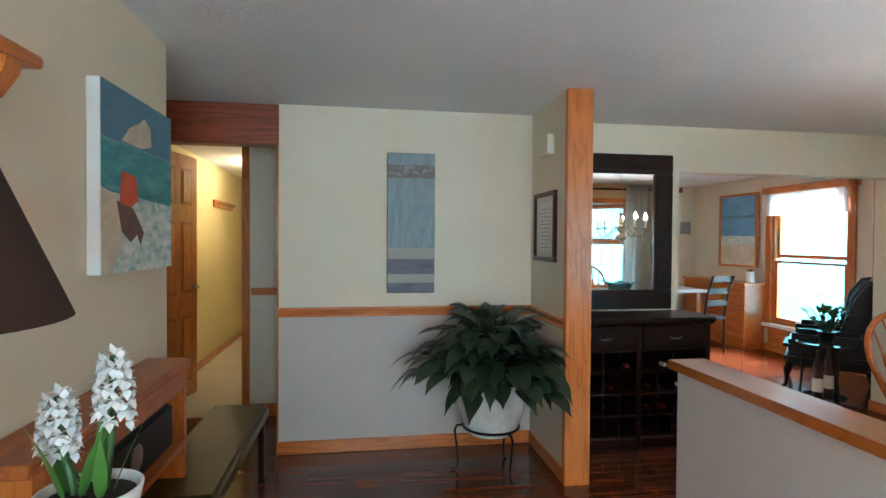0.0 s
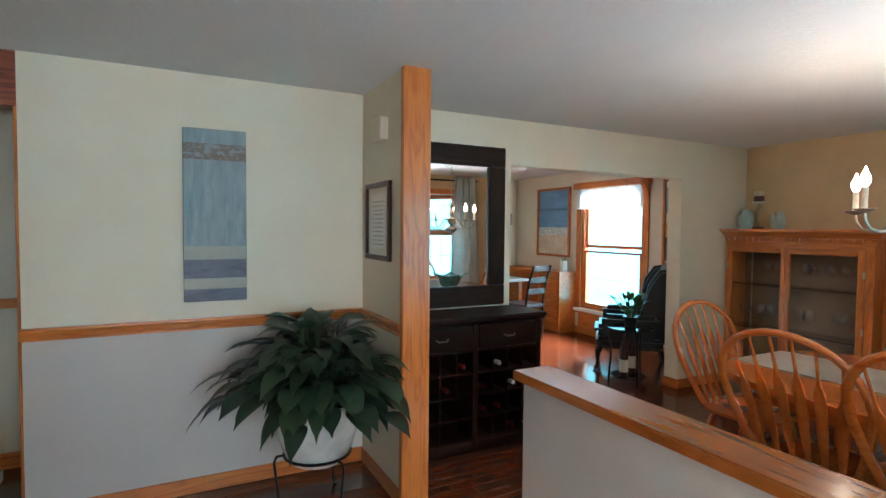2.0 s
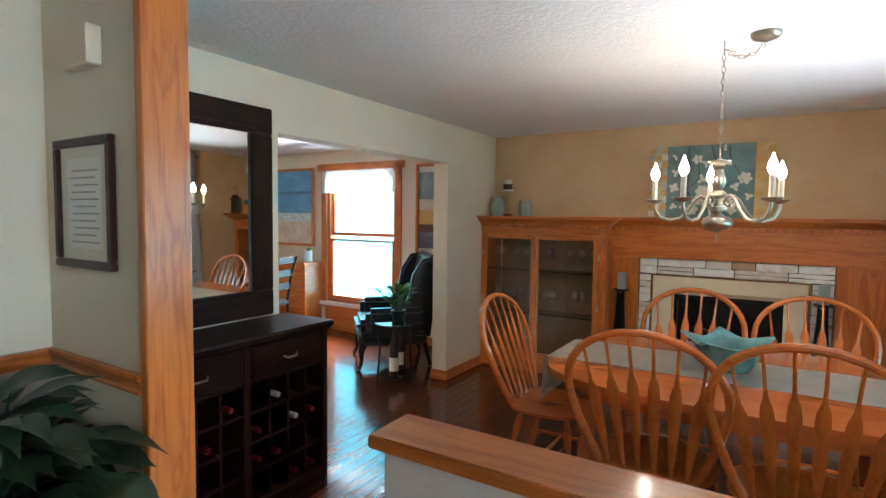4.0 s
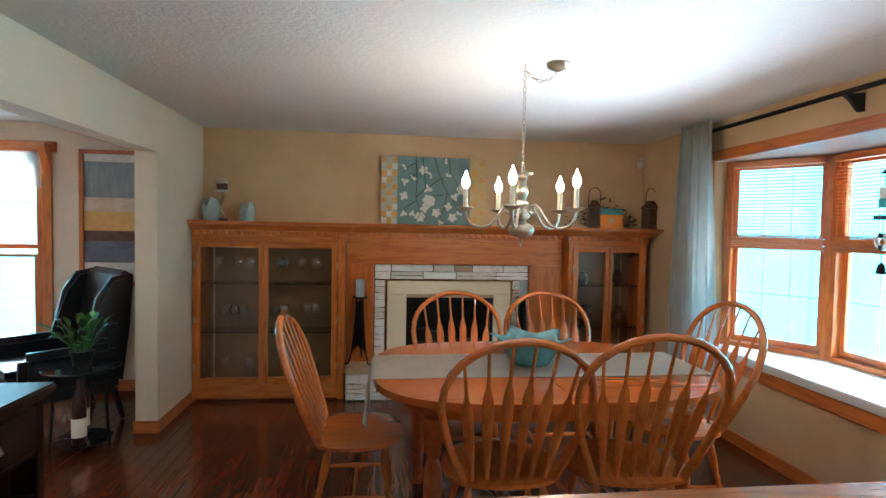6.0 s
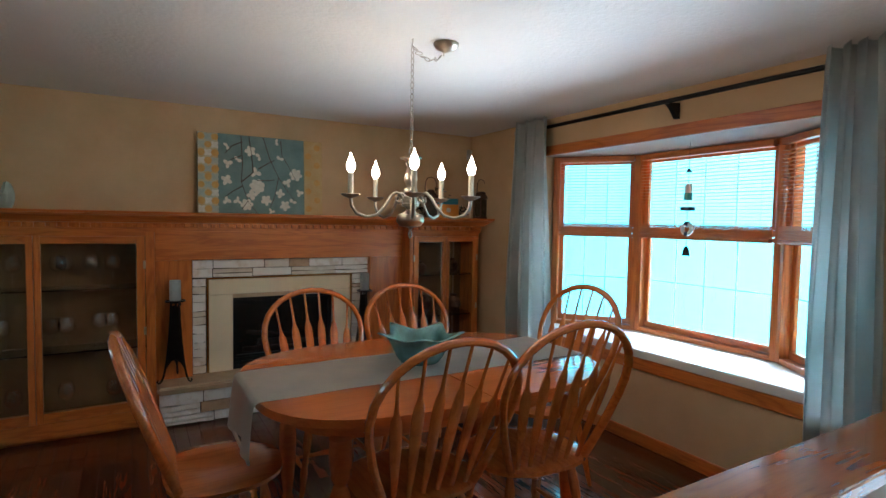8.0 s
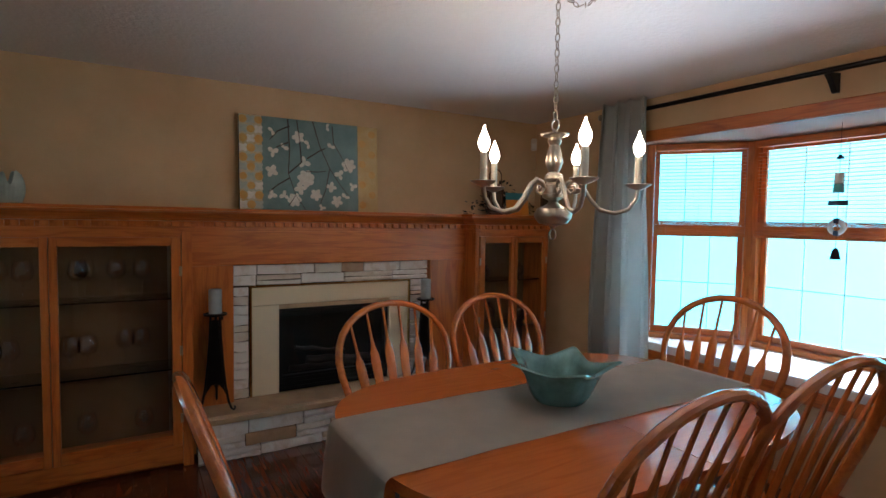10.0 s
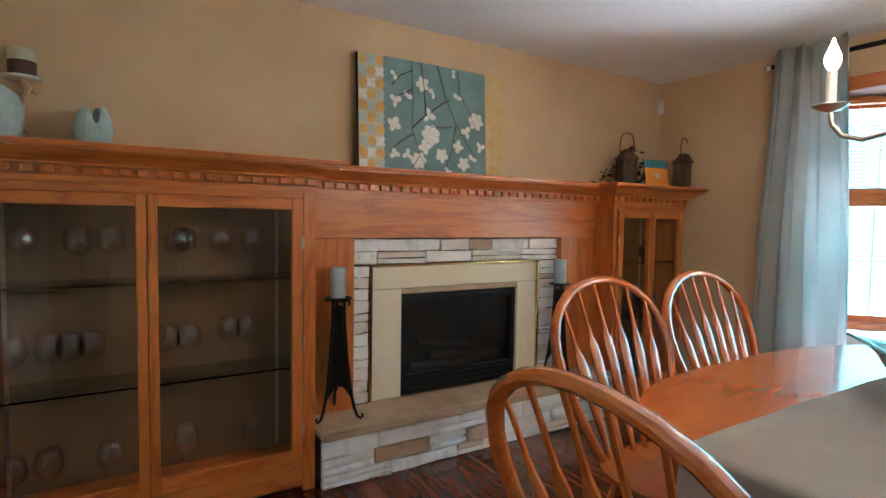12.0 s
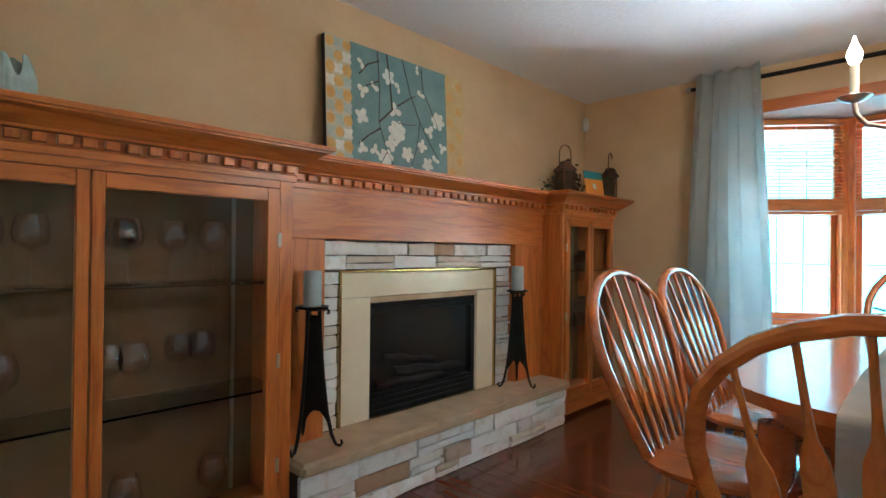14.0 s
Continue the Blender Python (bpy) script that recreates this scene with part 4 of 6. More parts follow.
# ---- table linen and bowl ----
rn = thing("table_runner", "stone grey linen table runner hanging over the table's end", "table runner", 3.61, 1.95, TH)
path = [(-0.86, 0.0045)] + [(-0.86 + 0.1 * i, 0.0045) for i in range(1, 17)] + [(0.79, 0.0045), (0.815, 0.003), (0.831, -0.008), (0.838, -0.05), (0.845, -0.13), (0.85, -0.22)]


def runner_at(u, v):
    i = min(int(v * (len(path) - 1)), len(path) - 2)
    f = v * (len(path) - 1) - i
    y = path[i][0] + (path[i + 1][0] - path[i][0]) * f
    z = path[i][1] + (path[i + 1][1] - path[i][1]) * f
    drop = max(0, -z)
    return ((u - 0.5) * 0.462 + 0.004 * math.sin(5 * y), y + drop * 0.08 * math.sin(9 * u), z + 0.0012 * (1 + math.sin(17 * y + 3 * u)))


bm = B()
sheet(bm, runner_at, 14, len(path) * 3)
bmesh.ops.solidify(bm, geom=bm.faces[:], thickness=0.0025)
part("linen", bm, "runner", rn, smooth=60)
part("end_hem", box(B(), -0.232, -0.868, 0.0062, 0.232, -0.852, 0.0092, 0.001), "runner", rn)
part("end_hem", box(B(), -0.232, 0.846, -0.232, 0.232, 0.854, -0.214, 0.001), "runner", rn)

bo = thing("glass_bowl", "teal art-glass bowl with a wavy star-shaped rim", "bowl", 3.615, 1.95, TH + 0.0095, 14)
ring_z = [(0.085, 0.0), (0.098, 0.004), (0.118, 0.03), (0.136, 0.065), (0.15, 0.095), (0.172, 0.118), (0.198, 0.126)]
inner = [(r - 0.008, z + 0.004) for r, z in reversed(ring_z)]
bm = B()


def wavy(a, z):
    k = min(max(z / 0.14, 0), 1)
    return 1 + 0.30 * k ** 2 * (1 - 2 * abs(math.sin(2.5 * a)) ** 0.8) * 0.8 + 0.03 * k * math.cos(2 * a + 1)


lathe(bm, ring_z + inner, 72, wave=wavy)
for v in bm.verts:
    r, a = math.hypot(v.co.x, v.co.y), math.atan2(v.co.y, v.co.x)
    v.co.z += 0.016 * max(0, (v.co.z - 0.06) / 0.08) * (1 - 2 * abs(math.sin(2.5 * a)))
part("bowl_body", bm, "teal_glaze", bo, smooth=60)
bo.scale = (1, 1, 1.14)

# ---- chandelier ----
cl = thing("chandelier", "brushed nickel five-arm chandelier with lit candle bulbs on a chain", "chandelier", 3.60, 2.02, 0)
prof = [(0.004, 1.455), (0.010, 1.462), (0.014, 1.468), (0.05, 1.475), (0.066, 1.495), (0.068, 1.51), (0.058, 1.53), (0.03, 1.542), (0.016, 1.555), (0.022, 1.562), (0.040, 1.570), (0.041, 1.582), (0.036, 1.586), (0.036, 1.615), (0.030, 1.62), (0.024, 1.625), (0.034, 1.638), (0.032, 1.652), (0.018, 1.662), (0.026, 1.68), (0.032, 1.70), (0.024, 1.735), (0.018, 1.76), (0.026, 1.775), (0.022, 1.785), (0.05, 1.795), (0.052, 1.80), (0.012, 1.806), (0.008, 1.815)]
part("column", lathe(B(), prof, 28), "nickel", cl)
part("bottom_ring", tube(B(), [(0.016 * math.cos(a), 0, 1.437 + 0.018 * math.sin(a)) for a in (2 * math.pi * k / 16 for k in range(16))], 0.003, 6, closed=True), "nickel", cl)
part("top_ring", tube(B(), [(0.019 * math.cos(a), 0, 1.833 + 0.019 * math.sin(a)) for a in (2 * math.pi * k / 16 for k in range(16))], 0.004, 6, closed=True), "nickel", cl)
arm_rz = [(0.036, 1.60), (0.05, 1.625), (0.075, 1.635), (0.10, 1.615), (0.13, 1.565), (0.165, 1.527), (0.215, 1.515), (0.262, 1.53), (0.287, 1.565), (0.292, 1.60)]
arm = mesh_of("arm", tube(B(), [(r, 0, z) for r, z in arm_rz], 0.0075, 10), "nickel", 50)
curl = mesh_of("curl", tube(B(), [(0.042, 0, 1.60), (0.06, 0, 1.585), (0.075, 0, 1.595), (0.073, 0, 1.612), (0.06, 0, 1.61)], [0.007, 0.006, 0.006, 0.005, 0.005], 8), "nickel", 50)
cup = mesh_of("cup", lathe(B(), [(0.005, 1.596), (0.010, 1.60), (0.03, 1.607), (0.046, 1.618), (0.044, 1.620), (0.012, 1.612)], 24, 0.292), "nickel", 50)
sleeve = mesh_of("sleeve", lathe(B(), [(0.0125, 1.613), (0.0125, 1.715), (0.004, 1.717)], 16, 0.292), "candle_tube", 50)
bulb = mesh_of("bulb", lathe(B(), [(0.009, 1.718), (0.016, 1.728), (0.0205, 1.743), (0.0195, 1.756), (0.012, 1.776), (0.006, 1.79), (0.002, 1.806)], 16, 0.292), "bulb", 60)
for k in range(5):
    m = pose(0, 0, 0, 0, 0, 156 + 72 * k)
    a = share("arm", arm, cl, m)
    share("curl", curl, a, Matrix())
    c = share("cup", cup, a, Matrix())
    share("sleeve", sleeve, a, Matrix())
    lb = share("bulb", bulb, a, Matrix())
    lb.visible_shadow = False
    p = pose(3.60, 2.02, 0) @ m @ Vector((0.292, 0, 1.755))
    lamp("bulb_light", "POINT", 2.5, (1.0, 0.74, 0.46), pose(*p), radius=0.02)
link = mesh_of("chain_link", tube(B(), [(0.008 * math.cos(a), 0, 0.0165 * math.sin(a)) for a in (2 * math.pi * k / 12 for k in range(12))], 0.0022, 6, closed=True), "nickel", 60)
for i in range(17):
    share("chain_link", link, cl, pose(0, 0, 1.868 + 0.0275 * i, 0, 0, 90 * (i % 2) + 20))
for i in range(8):
    f = (i + 0.5) / 8
    share("chain_link", link, cl, pose(-0.027 * f, -0.167 * f, 2.325 - 0.05 * math.sin(math.pi * f) - 0.01 * f, 70 + 40 * math.cos(math.pi * f), 90 * (i % 2), 0))
part("hook", tube(B(), [(0, 0, 2.359), (0, 0, 2.342), (0.008, 0, 2.332), (0, 0, 2.322)], 0.003, 6), "nickel", cl)
part("ceiling_canopy", lathe(B(), [(0.062, 2.3585), (0.060, 2.345), (0.048, 2.332), (0.02, 2.322), (0.006, 2.316)], 28, -0.027, -0.167), "nickel", cl)

# ---- bay window ----
def sash_window(name, p0, p1, z0, z1, rail0, rail1, cols, label, group=""):
    """A double-hung window in oak from p0 to p1, seen from its left side; local x runs along it, y out."""
    p0, p1 = Vector(p0), Vector(p1)
    L = (p1 - p0).length
    w = thing(name, label, "window", p0.x, p0.y, z0, math.degrees(math.atan2(p1.y - p0.y, p1.x - p0.x)), group, "structure")
    hgt, r0, r1 = z1 - z0, rail0 - z0, rail1 - z0
    f = 0.055
    for a in (0.0, L - f):
        part("window_frame", box(B(), a, -0.05, 0, a + f, 0.05, hgt, 0.004), "oak_z", w)
    part("window_frame", box(B(), f, -0.05, hgt - 0.04, L - f, 0.05, hgt, 0.004), "oak_x", w)
    part("window_frame", box(B(), f, -0.05, 0, L - f, 0.05, 0.035, 0.004), "oak_x", w)
    for tag, a, b_, y in (("upper_sash", r1 - 0.035, hgt - 0.041, 0.012), ("lower_sash", 0.036, r0 + 0.045, -0.022)):
        s = part(tag, box(B(), f + 0.001, y - 0.014, b_ - 0.03, L - f - 0.001, y + 0.014, b_, 0.003), "oak_x", w)
        part("sash_rail", box(B(), f + 0.001, y - 0.014, a, L - f - 0.001, y + 0.014, a + 0.045, 0.003), "oak_x", s)
        for q in (f + 0.001, L - f - 0.034):
            part("sash_stile", box(B(), q, y - 0.0135, a + 0.046, q + 0.033, y + 0.0135, b_ - 0.031, 0.002), "oak_z", s)
        gx0, gx1, gz0, gz1 = f + 0.034, L - f - 0.034, a + 0.046, b_ - 0.031
        pane = part("pane", box(B(), gx0, y - 0.002, gz0, gx1, y + 0.002, gz1), "pane", s, "clear glass")
        pane.visible_shadow = False
        for k in range(1, cols):
            x = gx0 + (gx1 - gx0) * k / cols
            part("muntin", box(B(), x - 0.0028, y + 0.003, gz0, x + 0.0028, y + 0.008, gz1), "muntin", s)
        z = (gz0 + gz1) / 2
        part("muntin", box(B(), gx0, y + 0.0035, z - 0.0028, gx1, y + 0.0075, z + 0.0028), "muntin", s)
    return w


ZB, ZT = 0.655, 2.055
BAY = ((4.735, 0.085), (4.185, -0.34), (3.075, -0.34), (2.465, 0.085))
for i, cols in ((0, 3), (1, 4), (2, 3)):
    p1, p0 = BAY[i], BAY[i + 1]
    sash_window(f"window_{i + 1}", (*p0, 0), (*p1, 0), ZB, ZT, 1.385, 1.47, cols, "oak double-hung bay window with a muntin grid")


def blind(p0, p1, label):
    p0, p1 = Vector((*p0, 0)), Vector((*p1, 0))
    L = (p1 - p0).length
    d = thing("window_blind", label, "blind", p0.x, p0.y, 1.40, math.degrees(math.atan2(p1.y - p0.y, p1.x - p0.x)), "bay window blinds")
    part("head_rail", box(B(), 0.06, 0.056, 0.60, L - 0.06, 0.10, 0.64, 0.003), "oak_x", d)
    part("bottom_rail", box(B(), 0.062, 0.058, 0.0, L - 0.062, 0.10, 0.022, 0.003), "oak_x", d)
    sl = mesh_of("slat", box(B(), 0.064, 0.060, -0.0012, L - 0.064, 0.096, 0.0012), "oak_x")
    laid = mesh_of("slat", box(B(), 0.064, 0.060, -0.0024, L - 0.064, 0.097, 0.0024), "oak_x")
    for i in range(15):
        share("slat", laid, d, pose(0, 0, 0.028 + 0.0055 * i))
    for i in range(20):
        share("slat", sl, d, pose(0, 0, 0.118 + 0.0235 * i))
    for x in (0.14, L / 2, L - 0.14):
        part("ladder_cord", box(B(), x - 0.001, 0.057, 0.02, x + 0.001, 0.058, 0.60), "muntin", d)


for i in range(3):
    blind(BAY[i + 1], BAY[i], "honey oak slatted blind drawn to the sash rail")

seat = [(BX0 - 0.03, YB + 0.025), (BX1 + 0.03, YB + 0.025), (BX1 + 0.03, 0.06), (4.20, -0.40), (3.06, -0.40), (BX0 - 0.03, 0.06)]
setting("window_seat", prism(B(), seat, 0.60, 0.655, "z", 0.006), "white", "white seat board of the bay window", "window sill")
setting("window_seat_trim", box(B(), BX0 - 0.06, YB + 0.002, 0.515, BX1 + 0.06, YB + 0.024, 0.598, 0.005), "oak_x", "honey oak trim under the bay seat", "trim")
head = [(BX0, YB - 0.005), (BX1, YB - 0.005), (BX1, 0.05), (4.20, -0.40), (3.06, -0.40), (BX0, 0.05)]
setting("bay_soffit", prism(B(), head, 2.056, 2.10), "white", "white soffit over the bay window", "ceiling")
setting("bay_header_trim", box(B(), BX0 - 0.07, YB + 0.002, 2.058, BX1 + 0.07, YB + 0.024, 2.135, 0.005), "oak_x", "honey oak trim over the bay", "trim")
for a in (BX0 - 0.07, BX1 + 0.001):
    setting("bay_side_trim", box(B(), a, YB + 0.002, 0.60, a + 0.069, YB + 0.024, 2.057, 0.005), "oak_z", "honey oak trim beside the bay", "trim")
bm = B()
box(bm, BX0, -0.45, 0.3, BX1, 0.04, 0.599)
setting("bay_floor", bm, "white", "underside of the bay", "wall")

# curtains and rod
rod = thing("curtain_rod", "long black iron curtain rod on brackets", "curtain rod", 3.7, 0.30, 2.27)
part("rod", tube(B(), [(-1.37, 0, 0), (1.28, 0, 0)], 0.014, 10), "black_metal", rod)
for x in (-1.385, 1.295):
    part("finial", lathe(B(), [(0.013, -0.02), (0.02, -0.01), (0.024, 0.0), (0.02, 0.012), (0.008, 0.022)], 12, m=pose(x, 0, 0, 0, 90)), "nickel", rod)
for x in (-0.21, 1.18, -1.26):
    part("bracket", prism(B(), [(-0.098, -0.10), (-0.098, 0.0), (0.0, -0.012), (0.012, -0.02), (-0.02, -0.04), (-0.075, -0.10)], x - 0.014, x + 0.014, "x"), "black_metal", rod)


def curtain(x0, x1, sway, label):
    c = thing("curtain", label, "curtain", (x0 + x1) / 2, 0.30, 0.0, 0, "bay window curtains")
    w, n = x1 - x0, 3.5

    def f(u, v):
        z = 0.03 + 2.305 * v
        spread = 1.16 - 0.36 * v ** 1.6
        pinch = v ** 8
        ph = 2 * math.pi * n * (u + 0.035 * math.sin(2.3 * v + 5 * u) * (1 - pinch) + 0.02 * math.sin(11 * u))
        amp = (0.050 + 0.022 * math.sin(6 * u + 2.2 * v)) * (0.7 + 0.55 * (1 - v)) * (1 - 0.15 * pinch)
        fold = math.sin(ph) + 0.28 * math.sin(2 * ph + 1.3 + 2 * v) * (1 - pinch)
        x = (u - 0.5) * w * spread + 0.014 * math.sin(ph * 2 + 1) + 0.02 * math.sin(3.1 * v + 2 * u) * (1 - v) + sway * (1 - v) ** 1.5
        return (x, 0.058 + 0.8 * amp * fold + 0.008 * math.sin(9 * v + 4 * u) * (1 - v), z + 0.012 * math.sin(ph) * pinch)
    bm = B()
    sheet(bm, f, 150, 48)
    bmesh.ops.solidify(bm, geom=bm.faces[:], thickness=0.002)
    part("drape", bm, "curtain", c, smooth=80)


curtain(4.48, 4.96, -0.03, "grey-blue satin curtain gathered beside the bay window")
curtain(2.33, 2.62, -0.05, "grey-blue satin curtain drawn back by the half wall")

ch = thing("sun_catcher", "striped lighthouse sun catcher with a life ring and bell", "ornament", 3.55, -0.02, 1.28)
M["navy"], M["aqua"] = plain("navy_glass", (0.02, 0.05, 0.10), 0.3), plain("aqua_glass", (0.10, 0.50, 0.52), 0.2)
part("cord", tube(B(), [(0, 0, 0.05), (0, 0, 0.776)], 0.0012, 6), "black_metal", ch)
for z0, z1, r0, r1, mt in ((0.575, 0.60, 0.006, 0.02, "navy"), (0.44, 0.50, 0.022, 0.024, "white"), (0.39, 0.438, 0.025, 0.027, "aqua"), (0.32, 0.345, 0.046, 0.046, "navy")):
    part("glass_tier", lathe(B(), [(r1, z0), (r0, z1)], 18), mt, ch)
part("life_ring", tube(B(), [(0.034 * math.cos(a), 0, 0.20 + 0.034 * math.sin(a)) for a in (2 * math.pi * k / 20 for k in range(20))], 0.013, 8, closed=True), "white", ch)
part("ring_band", box(B(), -0.013, -0.015, 0.22, 0.013, 0.015, 0.249, 0.003), "navy", ch)
part("ring_band", box(B(), -0.013, -0.015, 0.151, 0.013, 0.015, 0.18, 0.003), "navy", ch)
part("bell", lathe(B(), [(0.026, 0.02), (0.022, 0.04), (0.016, 0.07), (0.004, 0.085)], 16), "black_metal", ch)

# ---- trims of the walls ----
def trim(name, q, mat, label):
    setting(name, box(B(), *q, 0.004), mat, label, "trim")


trim("baseboard", (-0.075, 4.146, 0, 1.684, 4.159, 0.09), "oak_x", "honey oak baseboard along the chair-rail wall")
trim("baseboard", (1.671, 3.502, 0, 1.684, 4.145, 0.09), "oak_y", "honey oak baseboard along the short wall")
trim("baseboard", (1.816, 3.502, 0, 1.829, 4.30, 0.09), "oak_y", "honey oak baseboard along the short wall")
trim("baseboard", (OX1, YN - 0.014, 0, 5.53, YN - 0.001, 0.09), "oak_x", "honey oak baseboard beside the opening")
trim("baseboard", (OX1 - 0.014, YN - 0.013, 0, OX1 - 0.001, YN + 0.16, 0.09), "oak_y", "honey oak baseboard round the opening's end")
trim("baseboard", (2.06, YB + 0.001, 0, 5.54, YB + 0.014, 0.09), "oak_x", "honey oak baseboard under the bay window")
trim("baseboard", (2.011, YB + 0.02, 0, 2.024, 2.66, 0.09), "oak_y", "honey oak baseboard along the half wall")
trim("baseboard", (1.876, 0.05, 0, 1.889, 2.66, 0.09), "oak_y", "honey oak baseboard along the half wall")
trim("baseboard", (-0.429, -2.5, 0, -0.416, 3.14, 0.09), "oak_y", "honey oak baseboard along the living room wall")
trim("baseboard", (5.886, 4.47, 0, 5.899, 8.44, 0.10), "oak_y", "honey oak baseboard along the office wall")
setting("chair_rail", prism(B(), [(4.159, 0.934), (4.159, 0.998), (4.135, 0.998), (4.132, 0.985), (4.142, 0.972), (4.146, 0.95), (4.138, 0.942), (4.138, 0.934)], -0.085, 1.684, "x"), "oak_x", "moulded honey oak chair rail", "trim")
setting("chair_rail_short", prism(B(), [(1.684, 0.934), (1.684, 0.998), (1.660, 0.998), (1.657, 0.985), (1.667, 0.972), (1.671, 0.95), (1.663, 0.942), (1.663, 0.934)], 3.502, 4.13, "y"), "oak_y", "moulded honey oak chair rail on the short wall", "trim")
trim("chair_rail_hall", (-0.42, 4.975, 1.0, -0.08, 4.999, 1.06), "oak_x", "honey oak chair rail in the hall")
trim("baseboard", (-0.42, 4.985, 0, -0.08, 4.999, 0.10), "oak_x", "honey oak baseboard in the hall")
trim("baseboard", (-1.309, 5.8, 0.007, -1.297, 8.69, 0.09), "oak_y", "honey oak baseboard along the yellow wall")
trim("corner_trim", (-0.089, 4.155, 0, -0.0755, 4.30, 2.09), "oak_z", "oak trim on the hall wall's edge")
for q, mt in (((-0.49, 4.972, 0, -0.43, 4.999, 2.30), "oak_z"), ((-1.28, 4.972, 0, -1.22, 4.999, 2.30), "oak_z"), ((-1.22, 4.972, 2.24, -0.491, 4.999, 2.30), "oak_x")):
    trim("door_casing", q, mt, "honey oak door casing")

# ---- hall door ----
d = thing("door_1", "open six-panel honey oak door with a nickel lever", "door", -1.20, 5.12, 0.01, 80, kind="structure")
part("door_leaf", box(B(), 0, -0.018, 0, 0.66, 0.018, 2.2, 0.003), "oak_z", d)
for zz in ((0.15, 0.75), (0.95, 1.6), (1.75, 2.08)):
    for a in (0.09, 0.37):
        for s in (-1, 1):
            part("door_panel", stack(B(), [(a, s * 0.0185 if s > 0 else -0.020, a + 0.2, 0.020 if s > 0 else -0.0185, zz[0]), (a, s * 0.0185 if s > 0 else -0.020, a + 0.2, 0.020 if s > 0 else -0.0185, zz[1])]), "console", d)
            part("door_panel_field", box(B(), a + 0.03, s * 0.0205 if s > 0 else -0.026, zz[0] + 0.03, a + 0.17, 0.026 if s > 0 else -0.0205, zz[1] - 0.03, 0.004), "oak_z", d)
part("door_lever", tube(B(), [(0.60, -0.018, 1.0), (0.60, -0.06, 1.0), (0.50, -0.065, 1.0)], [0.02, 0.012, 0.010], 10), "nickel", d, "nickel lever handle")
pr = thing("peg_rail", "honey oak peg rail on the yellow wall", "peg rail", -1.297, 7.65, 1.84, 180)
part("rail_board", box(B(), -0.012, -0.45, 0, 0.012, 0.45, 0.09, 0.003), "oak_y", pr)
for i in range(5):
    part("peg", tube(B(), [(-0.012, -0.36 + 0.18 * i, 0.04), (-0.05, -0.36 + 0.18 * i, 0.05), (-0.065, -0.36 + 0.18 * i, 0.07)], 0.009, 8), "nickel", pr)

# ---- wall pieces of the living side ----
M["p_sea"] = canvas_paint("painted_sea", [(0.25, (0.03, 0.16, 0.18)), (0.5, (0.06, 0.26, 0.28)), (0.75, (0.20, 0.42, 0.42))], 5, (1, 1, 5))
M["p_sky"] = canvas_paint("painted_sky", [(0.3, (0.06, 0.15, 0.22)), (0.7, (0.13, 0.26, 0.34))], 4)
M["p_foam"] = canvas_paint("painted_foam", [(0.34, (0.22, 0.40, 0.40)), (0.5, (0.56, 0.60, 0.55)), (0.66, (0.78, 0.75, 0.68))], 16, (1, 1, 2))
M["p_sand"] = canvas_paint("painted_sand", [(0.3, (0.50, 0.36, 0.24)), (0.7, (0.72, 0.62, 0.48))], 8)
M["p_red"] = canvas_paint("painted_coral", [(0.3, (0.55, 0.06, 0.02)), (0.7, (0.72, 0.11, 0.04))], 12)
M["p_umber"] = canvas_paint("painted_umber", [(0.3, (0.10, 0.045, 0.03)), (0.7, (0.17, 0.08, 0.06))], 12)

bc = thing("beach_canvas", "beach canvas with a red chair by the surf", "painting", -0.427, 2.735, 1.335, 90)
part("canvas", box(B(), -0.325, -0.045, 0, 0.325, 0, 0.665, 0.003), "white", bc, "white wrapped canvas")
fy = -0.0455
def swatch(name, pts, mat, depth):
    bm = B()
    prism(bm, pts, fy - depth, fy - 0.0001, "y")
    part(name, bm, mat, bc, smooth=None)
swatch("painted_sky", [(-0.324, 0.47), (0.324, 0.47), (0.324, 0.664), (-0.324, 0.664)], "p_sky", 0.001)
swatch("painted_sea", [(-0.324, 0.29), (0.324, 0.27), (0.324, 0.469), (-0.324, 0.469)], "p_sea", 0.001)
swatch("painted_surf", [(-0.324, 0.001), (0.324, 0.001), (0.324, 0.269), (-0.324, 0.289)], "p_foam", 0.001)
swatch("painted_sand", [(-0.324, 0.002), (-0.25, 0.002), (-0.16, 0.12), (-0.22, 0.28), (-0.324, 0.30)], "p_sand", 0.0016)
swatch("painted_cloud", [(-0.17, 0.48), (0.0, 0.475), (0.1, 0.50), (0.09, 0.57), (0.03, 0.60), (-0.02, 0.57), (-0.1, 0.54)], "p_sand", 0.0016)
swatch("painted_chair_back", [(-0.19, 0.25), (-0.10, 0.24), (-0.03, 0.27), (-0.05, 0.36), (-0.17, 0.37)], "p_red", 0.002)
swatch("painted_chair_shade", [(-0.21, 0.26), (-0.17, 0.25), (-0.08, 0.24), (0.02, 0.15), (-0.01, 0.10), (-0.04, 0.14), (-0.1, 0.11), (-0.17, 0.15)], "p_umber", 0.0024)

bl = thing("abstract_canvas", "tall abstract canvas in grey teal and slate", "painting", 0.811, 4.158, 1.094)
part("canvas", box(B(), -0.1635, -0.035, 0, 0.1635, 0, 0.961, 0.003), "canvas_edge", bl)
M["a_slate"] = canvas_paint("painted_slate", [(0.3, (0.10, 0.10, 0.13)), (0.7, (0.19, 0.19, 0.23))], 6, (1, 1, 4))
M["a_haze"] = canvas_paint("painted_haze", [(0.3, (0.30, 0.29, 0.24)), (0.7, (0.40, 0.38, 0.31))], 5, (1, 1, 4))
